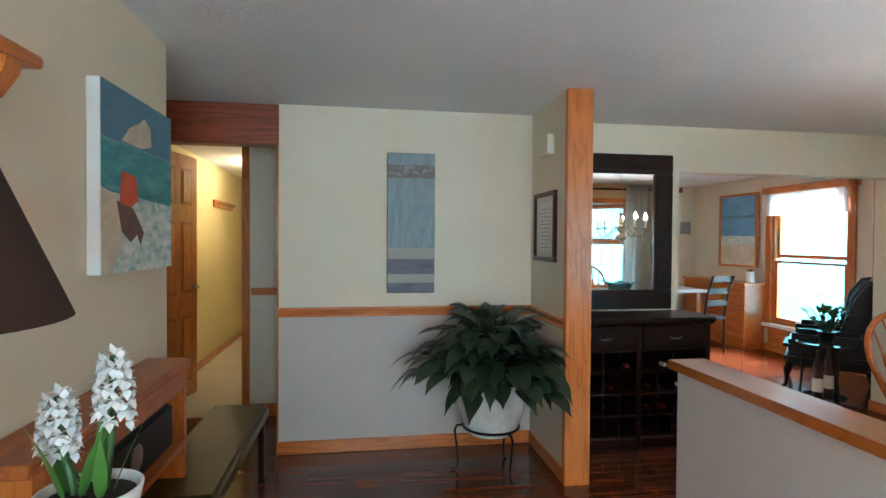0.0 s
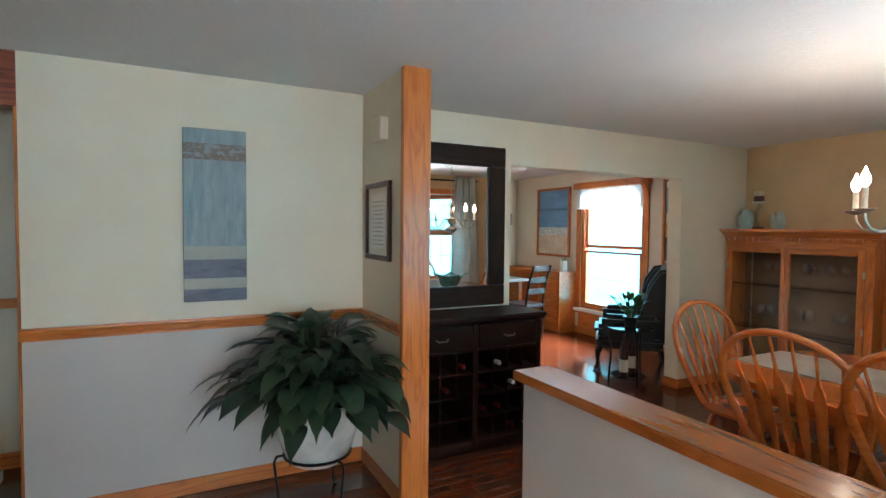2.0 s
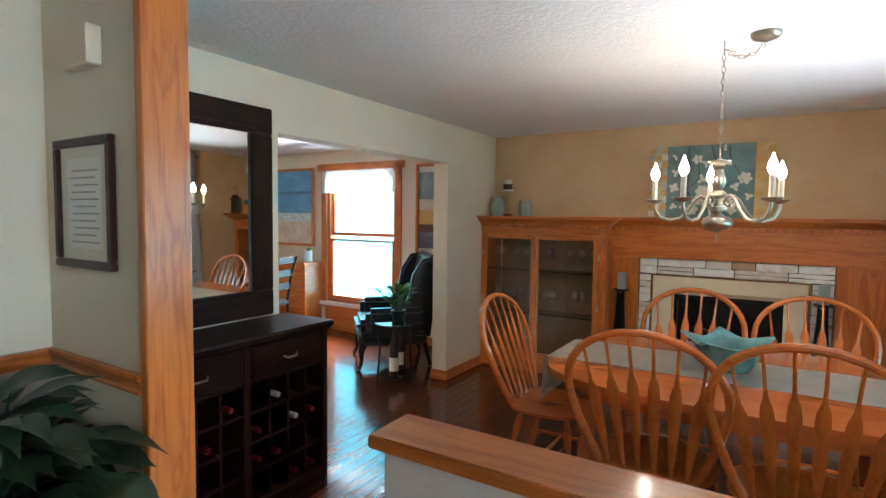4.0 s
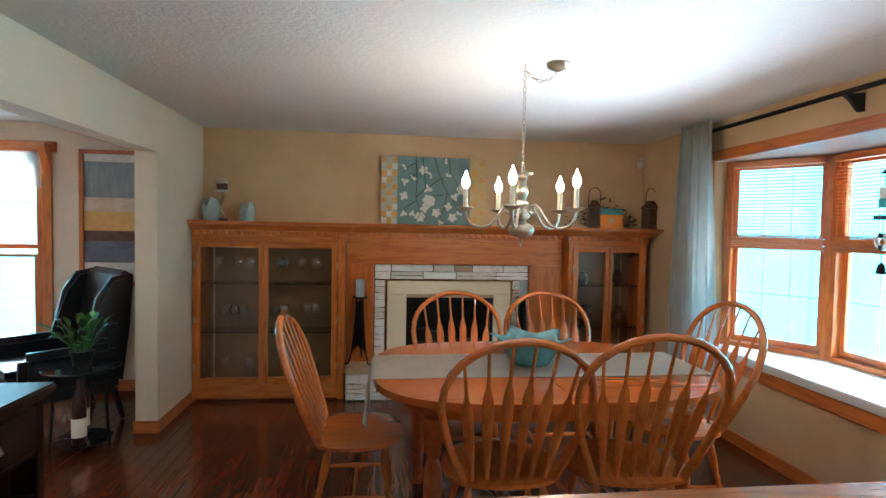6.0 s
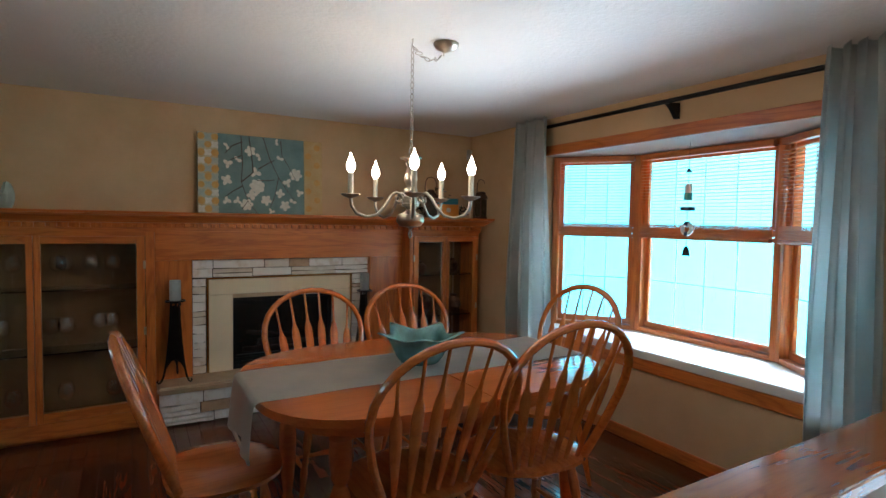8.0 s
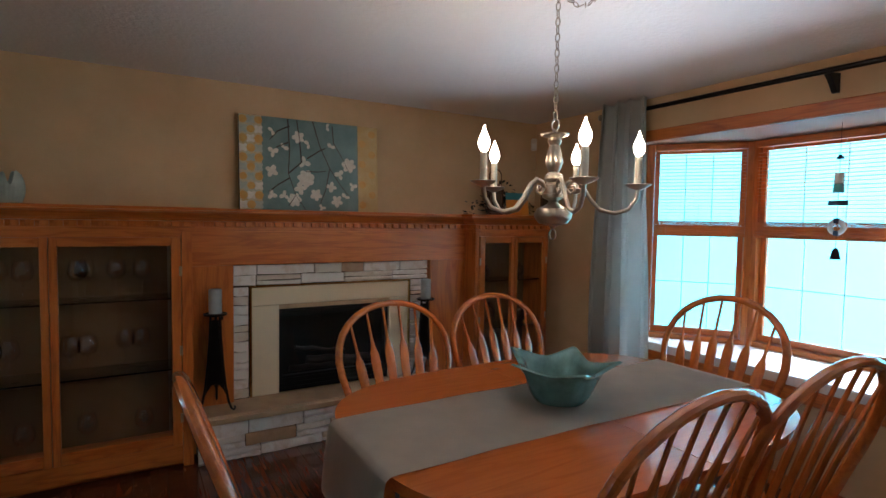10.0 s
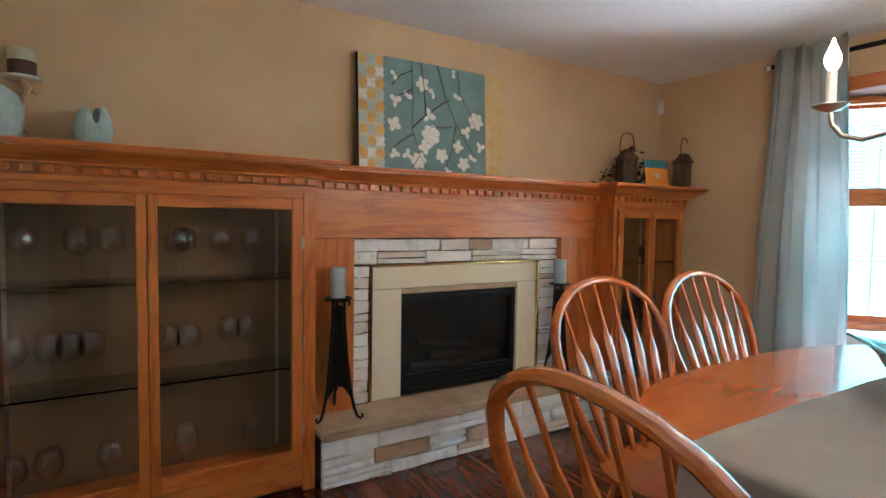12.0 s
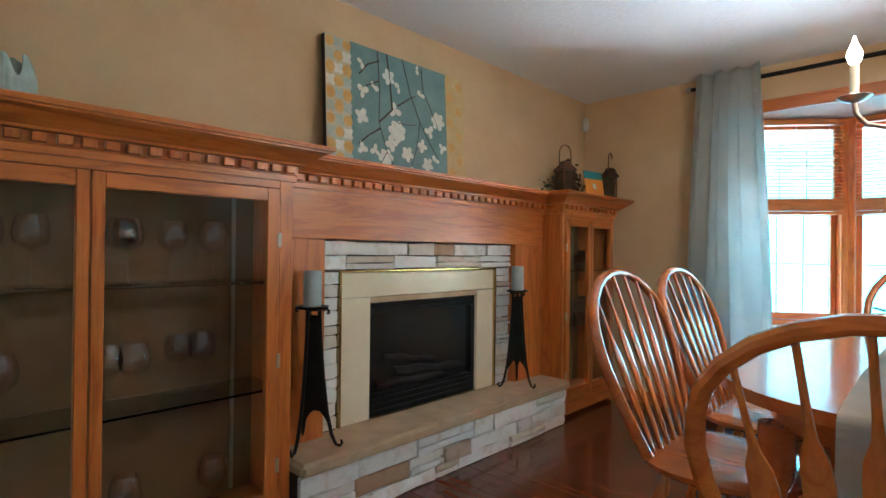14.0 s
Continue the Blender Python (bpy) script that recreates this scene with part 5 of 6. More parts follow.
M["a_mist"] = canvas_paint("painted_mist", [(0.3, (0.17, 0.22, 0.24)), (0.55, (0.25, 0.30, 0.31)), (0.75, (0.36, 0.36, 0.32))], 7, (5, 1, 0.8))
M["a_rust"] = canvas_paint("painted_rust_line", [(0.4, (0.24, 0.26, 0.26)), (0.52, (0.17, 0.11, 0.08)), (0.68, (0.27, 0.28, 0.27))], 22, (1, 1, 1.6))
z0 = 0.002
for nm, z1, mt in (("slate_band", 0.07, "a_slate"), ("haze_band", 0.13, "a_haze"), ("slate_band", 0.235, "a_slate"), ("haze_band", 0.31, "a_haze"), ("mist_field", 0.79, "a_mist"), ("rust_band", 0.88, "a_rust"), ("mist_field", 0.959, "a_mist")):
    part(nm, box(B(), -0.162, -0.0362, z0, 0.162, -0.0352, z1), mt, bl)
    z0 = z1

M["frame_red"] = wood("mahogany_frame", "z", (0.045, 0.014, 0.009), (0.035, 0.010, 0.007), (0.02, 0.006, 0.004), 0.3, 0.3)
M["paper"], M["ink"] = plain("cream_paper", (0.72, 0.68, 0.58), 0.8, 0, 0.04), plain("grey_ink", (0.30, 0.29, 0.27), 0.8)
cf = thing("framed_certificate", "framed printed certificate with a beige mat", "picture", 1.683, 3.84, 1.325, -90)
for q in ((-0.2, -0.025, 0, 0.2, -0.002, 0.03), (-0.2, -0.025, 0.425, 0.2, -0.002, 0.455), (-0.2, -0.025, 0.0305, -0.17, -0.002, 0.4245), (0.17, -0.025, 0.0305, 0.2, -0.002, 0.4245)):
    part("frame_bar", box(B(), *q, 0.004), "frame_red", cf)
part("mat", box(B(), -0.17, -0.010, 0.03, 0.17, -0.003, 0.425), "paper", cf)
part("sheet", box(B(), -0.12, -0.0115, 0.07, 0.12, -0.0102, 0.385), "white", cf)
for i in range(11):
    part("text_line", box(B(), -0.10 + 0.012 * (i % 3), -0.0124, 0.09 + 0.025 * i, 0.10 - 0.02 * (i % 2), -0.0117, 0.095 + 0.025 * i), "ink", cf)
part("glazing", box(B(), -0.17, -0.0152, 0.0305, 0.17, -0.0140, 0.4245), "pane", cf)
db = thing("door_chime", "small cream door chime box high on the wall", "door chime", 1.684, 3.80, 2.01, -90)
part("chime_cover", box(B(), -0.09, -0.05, 0, 0.09, -0.001, 0.13, 0.006), "cream_wall", db)

# console, chest, bench
cn = thing("console_table", "brown oak console with an open lower shelf", "console", -0.34, 2.1, 0)
wpart("console_top", box(B(), -0.428, 1.80, 0.915, -0.25, 2.90, 0.95, 0.005), "console", cn)
wpart("end_panel", box(B(), -0.426, 2.85, 0, -0.26, 2.88, 0.914), "oak_z", cn)
wpart("end_panel", box(B(), -0.426, 1.82, 0, -0.26, 1.85, 0.914), "oak_z", cn)
wpart("apron", box(B(), -0.262, 1.851, 0.84, -0.25, 2.849, 0.914), "console", cn)
wpart("lower_shelf", box(B(), -0.426, 1.851, 0.60, -0.24, 2.849, 0.63, 0.003), "console", cn)
rd = thing("table_radio", "old black radio on the console's shelf", "radio", -0.33, 2.45, 0.631)
part("radio_case", box(B(), -0.07, -0.28, 0, 0.07, 0.28, 0.19, 0.02, 3), "black_metal", rd)
part("radio_dial", lathe(B(), [(0.04, 0), (0.045, 0.006), (0.02, 0.01)], 20, m=pose(0.0705, -0.08, 0.1, 0, 90)), "nickel", rd)
oc = thing("oak_chest", "low orange oak chest holding a lamp and flowers", "chest", -0.16, 1.35, 0)
wpart("chest_body", box(B(), -0.40, 0.95, 0, 0.05, 1.78, 0.83, 0.004), "oak_y", oc)
wpart("chest_top", box(B(), -0.415, 0.93, 0.831, 0.07, 1.79, 0.86, 0.006), "oak_y", oc)
for y in (1.16, 1.57):
    wpart("chest_door", box(B(), 0.0505, y - 0.19, 0.08, 0.066, y + 0.19, 0.79, 0.004), "oak_z", oc)
bn = thing("leather_bench", "low bench with a glossy dark olive leather top", "bench", -0.25, 3.25, 0)
M["olive_leather"] = plain("dark_olive_leather", (0.055, 0.045, 0.012), 0.3, 0, 0.2, 30, 0.15)
M["olive_leather"].node_tree.nodes["Principled BSDF"].inputs["Specular IOR Level"].default_value = 0.22
wpart("bench_top", box(B(), -0.42, 2.66, 0.36, -0.085, 3.86, 0.45, 0.02, 3), "olive_leather", bn)
for x in (-0.40, -0.14):
    for y in (2.70, 3.79):
        wpart("leg", box(B(), x, y, 0, x + 0.035, y + 0.035, 0.359, 0.003), "dark_z", bn)
sf = thing("wall_shelf", "oak wall shelf on a curved bracket", "shelf", -0.428, 1.7, 1.70)
wpart("shelf_board", box(B(), -0.428, 1.0, 1.85, -0.25, 1.86, 1.88, 0.006), "oak_y", sf)
wpart("bracket", prism(B(), [(-0.427, 1.849), (-0.26, 1.849), (-0.265, 1.82), (-0.30, 1.77), (-0.36, 1.72), (-0.427, 1.64)], 1.74, 1.80, "y", 0.003), "oak_z", sf)
M["shade"] = cloth("dark_brown_shade", (0.045, 0.022, 0.014), 0.05)
for socket in ("Sheen Weight", "Specular IOR Level"):
    M["shade"].node_tree.nodes["Principled BSDF"].inputs[socket].default_value = 0.04
tl = thing("table_lamp", "table lamp with a dark brown tapered shade", "lamp", -0.13, 1.26, 0.861)
part("lamp_base", lathe(B(), [(0.08, 0), (0.085, 0.02), (0.03, 0.04), (0.02, 0.1), (0.05, 0.2), (0.055, 0.28), (0.02, 0.36), (0.012, 0.38), (0.012, 0.52)], 24), "black_metal", tl)
bm = B()
sheet(bm, lambda u, v: ((0.215 - 0.135 * v) * math.cos(6.2832 * u), (0.215 - 0.135 * v) * math.sin(6.2832 * u), 0.49 + 0.33 * v), 40, 4)
bmesh.ops.remove_doubles(bm, verts=bm.verts, dist=1e-5)
bmesh.ops.solidify(bm, geom=bm.faces[:], thickness=0.003)
part("shade", bm, "shade", tl, "dark brown fabric shade", 60)
part("finial", lathe(B(), [(0.01, 0.52), (0.012, 0.83), (0.004, 0.85)], 10), "black_metal", tl)

# ---- plants ----
M["leaf"] = spread_colours("peace_lily_leaf", [(0, (0.012, 0.026, 0.013)), (0.5, (0.018, 0.038, 0.018)), (1, (0.028, 0.052, 0.022))], 0.35, 0.15, 20)
M["stem"] = plain("green_stem", (0.05, 0.14, 0.03), 0.45)
M["bloom"] = plain("white_petal", (0.80, 0.80, 0.77), 0.5, 0, 0.04)
M["hy_leaf"] = plain("hyacinth_leaf", (0.07, 0.20, 0.035), 0.35, 0, 0.15)
M["soil"] = plain("potting_soil", (0.035, 0.018, 0.012), 0.95, 0, 0.3, 60, 0.8)
M["ceramic"] = plain("ivory_ceramic", (0.68, 0.65, 0.58), 0.12, 0, 0.2, 6, 0.1)


def blade_into(bm, base, d0, length, width, droop, twist, rnd, n=7):
    """A long pointed leaf that bends over from its base."""
    p, d = Vector(base), Vector(d0).normalized()
    side = d.cross(Vector((0, 0, 1)))
    side = (side.normalized() if side.length > 1e-3 else Vector((1, 0, 0)))
    rows = []
    for i in range(n + 1):
        t = i / n
        w = width * math.sin(math.pi * min(0.06 + t ** 0.75, 1.0)) ** 0.9 if i < n else 0.0006
        up = side.cross(d)
        s = (side * math.cos(twist * t) + up * math.sin(twist * t)).normalized()
        rows.append((bm.verts.new(p - s * w + up * 0.18 * w), bm.verts.new(p - up * 0.05 * w), bm.verts.new(p + s * w + up * 0.18 * w)))
        p = p + d * (length / n)
        d = (d + Vector((0, 0, -droop / n))).normalized()
    for a, b_ in zip(rows, rows[1:]):
        bm.faces.new((a[0], a[1], b_[1], b_[0]))
        bm.faces.new((a[1], a[2], b_[2], b_[1]))


pl = thing("peace_lily", "lush dark peace lily in an ivory pot on an iron stand", "potted plant", 1.29, 3.74, 0)
part("pot", lathe(B(), [(0.10, 0.235), (0.14, 0.25), (0.185, 0.32), (0.215, 0.42), (0.225, 0.52), (0.232, 0.555), (0.24, 0.575), (0.232, 0.588), (0.215, 0.58), (0.205, 0.54), (0.02, 0.535)], 36), "ceramic", pl, "ivory glazed ceramic pot")
part("soil", lathe(B(), [(0.01, 0.536), (0.203, 0.541), (0.19, 0.552), (0.01, 0.556)], 24), "soil", pl)
part("stand_ring", tube(B(), [(0.178 * math.cos(a), 0.178 * math.sin(a), 0.29) for a in (6.2832 * k / 28 for k in range(28))], 0.008, 8, closed=True), "black_metal", pl, "black iron ring")
for k in range(3):
    a = 2 * math.pi * k / 3 - 1.2
    pts = [(r * math.cos(a), r * math.sin(a), z) for r, z in ((0.178, 0.29), (0.215, 0.285), (0.228, 0.255), (0.215, 0.15), (0.205, 0.06), (0.215, 0.02), (0.235, 0.008), (0.25, 0.02))]
    part("stand_leg", tube(B(), pts, 0.0075, 8), "black_metal", pl)
rnd = random.Random(21)
leafset = 0
for i in range(290):
    a = rnd.uniform(0, 6.283)
    tilt = rnd.uniform(0.05, 1.0) ** 0.7
    out = Vector((math.cos(a), math.sin(a), 0))
    root = Vector((0.06 * math.cos(a), 0.06 * math.sin(a), 0.55))
    reach = rnd.uniform(0.12, 0.42) * (0.5 + 0.5 * tilt)
    tip = root + out * reach * tilt * 1.05 + Vector((0, 0, rnd.uniform(0.10, 0.46) * (1.15 - 0.66 * tilt)))
    if tip.x > 0.27:
        tip.x = 0.27
    if tip.y > 0.27:
        tip.y = 0.27
    ln = rnd.uniform(0.17, 0.27)
    way = (out * (0.5 + tilt) + Vector((0, 0, 0.75 - 0.8 * tilt)))
    if 1.29 + tip.x + way.normalized().x * ln > 1.62:
        way.x *= 0.25
    if 3.74 + tip.y + way.normalized().y * ln > 4.10:
        way.y *= 0.25
    bm = B()
    mid = root.lerp(tip, 0.5) + Vector((0, 0, 0.05))
    tube(bm, [root, mid, tip], [0.005, 0.004, 0.003], 5)
    blade_into(bm, tip, way, ln, rnd.uniform(0.042, 0.066), rnd.uniform(0.7, 1.7), rnd.uniform(-0.6, 0.6), rnd)
    part("leaf", bm, "leaf", pl, smooth=60)
for a, l in ((3.6, 0.24), (4.1, 0.20), (5.6, 0.16)):
    bm = B()
    blade_into(bm, (0.22 * math.cos(a), 0.22 * math.sin(a), 0.60), (0.6 * math.cos(a), 0.6 * math.sin(a), -0.5), l, 0.045, 0.9, 0.2, rnd)
    part("leaf", bm, "leaf", pl, smooth=60)

hy = thing("hyacinth", "white hyacinths in a white ceramic pot", "potted plant", -0.035, 1.60, 0.861, group="")
part("pot", lathe(B(), [(0.06, 0), (0.07, 0.01), (0.088, 0.10), (0.092, 0.118), (0.086, 0.12), (0.082, 0.10), (0.01, 0.098)], 28), "white", hy)
part("soil", lathe(B(), [(0.01, 0.099), (0.081, 0.1005), (0.06, 0.108), (0.01, 0.11)], 20), "soil", hy)
rnd = random.Random(5)
for px_, py_, h0, h1 in ((-0.055, 0.0, 0.19, 0.30), (0.035, 0.02, 0.24, 0.37)):
    part("flower_stalk", tube(B(), [(px_ * 0.5, py_, 0.10), (px_ * 0.8, py_, 0.2), (px_, py_, h1)], 0.008, 8), "stem", hy)
    for i in range(28):
        t = i / 27
        a, z = i * 2.4, h0 + (h1 - h0) * t
        r = 0.026 * (1 - 0.45 * t ** 3)
        c = Vector((px_ + r * math.cos(a), py_ + r * math.sin(a), z))
        bm = B()
        o = Vector((math.cos(a), math.sin(a), 0.15))
        for k in range(6):
            b_ = k * 1.047
            u = o.orthogonal().normalized()
            v = o.cross(u).normalized()
            d = (o * 0.5 + u * math.cos(b_) + v * math.sin(b_)).normalized()
            blade_into(bm, c, d, 0.024, 0.0080, 0.6, 0, rnd, 4)
        part("floret", bm, "bloom", hy, smooth=60)
    for k in range(4):
        a = k * 1.6 + px_ * 10
        bm = B()
        blade_into(bm, (px_ * 0.5 + 0.02 * math.cos(a), 0.02 * math.sin(a), 0.10), (0.35 * math.cos(a), 0.35 * math.sin(a), 1), rnd.uniform(0.13, 0.19), 0.012, 0.35, 0.2, rnd)
        part("leaf", bm, "hy_leaf", hy, smooth=60)

# ---- buffet and mirror ----
bf = thing("wine_buffet", "espresso-brown buffet with two drawers and a wine rack", "buffet", 2.41, 4.1, 0)
X0, X1, Y0, Y1 = 1.86, 2.95, 3.93, 4.305
wpart("buffet_top", box(B(), X0 - 0.02, Y0 - 0.03, 0.895, X1 + 0.03, Y1, 0.925, 0.008, 2), "dark_x", bf)
wpart("top_moulding", stack(B(), [(X0, Y0, X1, Y1, 0.872), (X0 - 0.01, Y0 - 0.012, X1 + 0.012, Y1, 0.88), (X0 - 0.015, Y0 - 0.02, X1 + 0.02, Y1, 0.894)]), "dark_x", bf)
for x in (X0, 2.405 - 0.02, X1 - 0.04):
    wpart("upright", box(B(), x, Y0, 0, x + 0.04, Y1, 0.871, 0.003), "dark_z", bf)
wpart("back_panel", box(B(), X0 + 0.04, Y1 - 0.015, 0.05, X1 - 0.04, Y1 - 0.002, 0.87), "dark_x", bf)
for a, b_ in ((X0 + 0.042, 2.383), (2.427, X1 - 0.042)):
    wpart("drawer_rail", box(B(), a, Y0 + 0.005, 0.685, b_, Y1 - 0.02, 0.70), "dark_x", bf)
    dr = wpart("drawer", box(B(), a + 0.004, Y0 - 0.006, 0.705, b_ - 0.004, Y0 + 0.25, 0.865, 0.004), "dark_x", bf)
    c = (a + b_) / 2
    wsub("cup_pull", tube(B(), [(c - 0.045, Y0 - 0.008, 0.79), (c - 0.03, Y0 - 0.026, 0.78), (c + 0.03, Y0 - 0.026, 0.78), (c + 0.045, Y0 - 0.008, 0.79)], 0.006, 8), "nickel", dr, "dull nickel pull")
    for k in range(5):
        z = 0.075 + 0.152 * k
        wpart("rack_shelf", box(B(), a, Y0 + 0.01, z, b_, Y1 - 0.016, z + 0.014), "dark_x", bf)
    for k in range(1, 4):
        x = a + (b_ - a) * k / 4
        wpart("rack_divider", box(B(), x - 0.006, Y0 + 0.012, 0.09, x + 0.006, Y1 - 0.016, 0.684), "dark_z", bf)
wpart("plinth", box(B(), X0 + 0.04, Y0 + 0.004, 0.0, X1 - 0.04, Y0 + 0.02, 0.074, 0.003), "dark_x", bf)
M["bottle"] = plain("dark_green_bottle", (0.008, 0.014, 0.008), 0.08)
M["foil_white"], M["foil_red"] = plain("pale_foil", (0.70, 0.66, 0.60), 0.35, 0.3), plain("red_foil", (0.18, 0.012, 0.012), 0.35, 0.3)
cell = (2.383 - X0 - 0.042) / 4
for n, (col, row, foil) in enumerate(((5, 3, "foil_white"), (6, 2, "foil_white"), (4, 1, "foil_red"), (7, 2, "foil_red"), (5, 1, "foil_red"), (6, 0, "foil_red"), (3, 3, "foil_red"), (2, 2, "foil_red"), (7, 0, "foil_red"), (4, 2, "foil_red"))):
    a0 = X0 + 0.042 if col < 4 else 2.427
    x = a0 + cell * ((col % 4) + 0.5)
    w = thing("wine_bottle", "dark wine bottle lying in the rack", "bottle", x, Y0 + 0.0, 0.089 + 0.152 * row + 0.0395, group="bottles in the wine rack")
    m = pose(0, 0.33, 0, 90)
    part("bottle_glass", lathe(B(), [(0.034, 0.0), (0.038, 0.006), (0.038, 0.19), (0.030, 0.215), (0.015, 0.24), (0.0145, 0.26)], 16, m=m), "bottle", w)
    part("foil", lathe(B(), [(0.0155, 0.2605), (0.0155, 0.31), (0.014, 0.315)], 14, m=m), foil, w, "bottle foil")
mr = thing("wall_mirror", "large mirror in a wide espresso-brown frame above the buffet", "mirror", 2.41, 4.285, 0.94)
HW, HT, FW = 0.44, 1.185, 0.15
MZ = 0.94
for nm, q, mt in (("frame_bar", (-HW, -0.025, 0, HW, 0.02, FW), "dark_x"), ("frame_bar", (-HW, -0.025, HT - FW, HW, 0.02, HT), "dark_x"), ("frame_bar", (-HW, -0.025, FW + 0.0005, -HW + FW, 0.02, HT - FW - 0.0005), "dark_z"), ("frame_bar", (HW - FW, -0.025, FW + 0.0005, HW, 0.02, HT - FW - 0.0005), "dark_z")):
    part(nm, box(B(), *q, 0.006, 2), mt, mr)
for q, mt in (((-HW + FW - 0.03, -0.032, FW - 0.03, HW - FW + 0.03, -0.0255, FW - 0.004), "dark_x"), ((-HW + FW - 0.03, -0.032, HT - FW + 0.004, HW - FW + 0.03, -0.0255, HT - FW + 0.03), "dark_x")):
    part("frame_moulding", box(B(), *q, 0.003), mt, mr)
part("mirror_glass", box(B(), -HW + FW - 0.004, -0.006, FW - 0.004, HW - FW + 0.004, 0.004, HT - FW + 0.004), "mirror", mr, "clear mirror glass")

# ---- office ----
wf = sash_window("window_4", (WX0 + 0.055, WY1, 0), (WX0 + 0.055, WY0, 0), WZ0, WZ1, 1.17, 1.29, 1, "tall oak double-hung office window")
for q, mt in (((5.878, WY0 - 0.08, 0.30, 5.899, WY0, 2.10), "oak_z"), ((5.878, WY1, 0.30, 5.899, WY1 + 0.08, 2.10), "oak_z"), ((5.86, WY0 - 0.12, 2.101, 5.899, WY1 + 0.14, 2.19), "oak_y"), ((5.84, WY0 - 0.10, 0.33, 5.899, WY1 + 0.10, 0.375), "white"), ((5.882, WY0 - 0.3, 0.10, 5.899, WY1 + 0.02, 0.329), "oak_y")):
    trim("window_trim", q, mt, "honey oak trim round the office window")
cb = thing("curtain_bracket", "carved oak corner bracket at the window head", "bracket", 5.87, 5.60, 1.90)
part("bracket_block", prism(B(), [(-0.11, 0.26), (0.0, 0.26), (0.0, 0.0), (-0.025, 0.05), (-0.04, 0.12), (-0.09, 0.18)], -0.03, 0.03, "y", 0.004), "oak_z", cb)
M["sheer"] = cloth("white_sheer", (0.80, 0.82, 0.80), 0.55)
vl = thing("window_valance", "short white gathered valance across the window", "valance", 5.845, 6.24, 1.80)
bm = B()
sheet(bm, lambda u, v: (0.012 * math.sin(60 * u) - 0.01, (u - 0.5) * 1.20, 0.29 * v + 0.012 * math.sin(9 * u) * (1 - v)), 110, 8)
bmesh.ops.solidify(bm, geom=bm.faces[:], thickness=0.0015)
part("valance_cloth", bm, "sheer", vl, smooth=80)
M["p_blue"] = canvas_paint("painted_blue_sea", [(0.3, (0.10, 0.24, 0.42)), (0.7, (0.18, 0.36, 0.56))], 3, (1, 1, 3))


def picture(x, y, z, w, h, bands, label, frame="oak_z"):
    p = thing("framed_picture", label, "picture", x, y, z, 90)
    fw = 0.035
    for q in ((-w / 2, -0.0005, 0, w / 2, 0.03, fw), (-w / 2, -0.0005, h - fw, w / 2, 0.03, h), (-w / 2, -0.0005, fw + 0.0005, -w / 2 + fw, 0.03, h - fw - 0.0005), (w / 2 - fw, -0.0005, fw + 0.0005, w / 2, 0.03, h - fw - 0.0005)):
        part("frame_bar", box(B(), *q, 0.003), frame, p)
    z0 = fw
    for f, mt in bands:
        z1 = fw + (h - 2 * fw) * f
        part("painted_band", box(B(), -w / 2 + fw, 0.006, z0, w / 2 - fw, 0.012, z1), mt, p)
        z0 = z1
    return p


picture(5.865, 7.40, 1.10, 0.78, 1.05, ((0.3, "p_sand"), (0.42, "p_foam"), (0.68, "p_blue"), (0.72, "p_sky"), (1.0, "p_blue")), "tall seascape picture in blues", "oak_z")
picture(5.865, 5.08, 0.95, 0.52, 1.18, ((0.15, "p_white"), (0.32, "a_slate"), (0.40, "p_umber"), (0.55, "p_orange"), (0.66, "p_sand"), (0.94, "a_mist"), (1.0, "p_white")), "autumn landscape picture in an oak frame", "oak_z")
cr = thing("credenza", "honey oak office credenza with drawers", "credenza", 5.73, 7.5, 0)
wpart("credenza_body", box(B(), 5.58, 6.90, 0.0, 5.884, 8.25, 0.87, 0.004), "oak_y", cr)
wpart("credenza_top", box(B(), 5.56, 6.88, 0.871, 5.885, 8.27, 0.90, 0.005), "oak_y", cr)
for k in range(3):
    for j in range(3):
        y, z = 6.94 + 0.435 * k, 0.06 + 0.27 * j
        dr = wpart("drawer", box(B(), 5.566, y, z, 5.5795, y + 0.415, z + 0.25, 0.003), "oak_y", cr)
        wsub("pull", tube(B(), [(5.566, y + 0.16, z + 0.13), (5.55, y + 0.17, z + 0.13), (5.55, y + 0.245, z + 0.13), (5.566, y + 0.255, z + 0.13)], 0.005, 6), "nickel", dr)
cu = thing("white_cup", "white ceramic cup with a small plant on the credenza", "cup", 5.72, 6.98, 0.901)
part("cup_body", lathe(B(), [(0.045, 0), (0.055, 0.01), (0.05, 0.15), (0.044, 0.152), (0.04, 0.13), (0.01, 0.128)], 20), "white", cu)
bm = B()
for k in range(9):
    blade_into(bm, (0.015 * math.cos(k), 0.015 * math.sin(k), 0.13), (0.5 * math.cos(k * 0.7), 0.5 * math.sin(k * 0.7), 1), 0.08, 0.008, 0.6, 0, rnd, 4)
part("sprig", bm, "hy_leaf", cu, smooth=60)
th = thing("thermostat", "grey wall thermostat box", "thermostat", 5.70, 8.447, 1.58)
part("thermostat_case", box(B(), -0.08, -0.05, 0, 0.08, 0.0, 0.2, 0.005), plain("grey_plastic", (0.30, 0.31, 0.30), 0.5), th)
setting("office_beam", box(B(), 3.6, 8.36, 2.25, 5.60, 8.449, 2.33, 0.004), "beam", "dark oak valance board at the office ceiling", "trim")
ot = thing("office_table", "white-topped oak table in the office", "table", 4.85, 7.75, 0)
part("tabletop", box(B(), -0.75, -0.5, 0.74, 0.45, 0.5, 0.78, 0.008, 2), "white", ot)
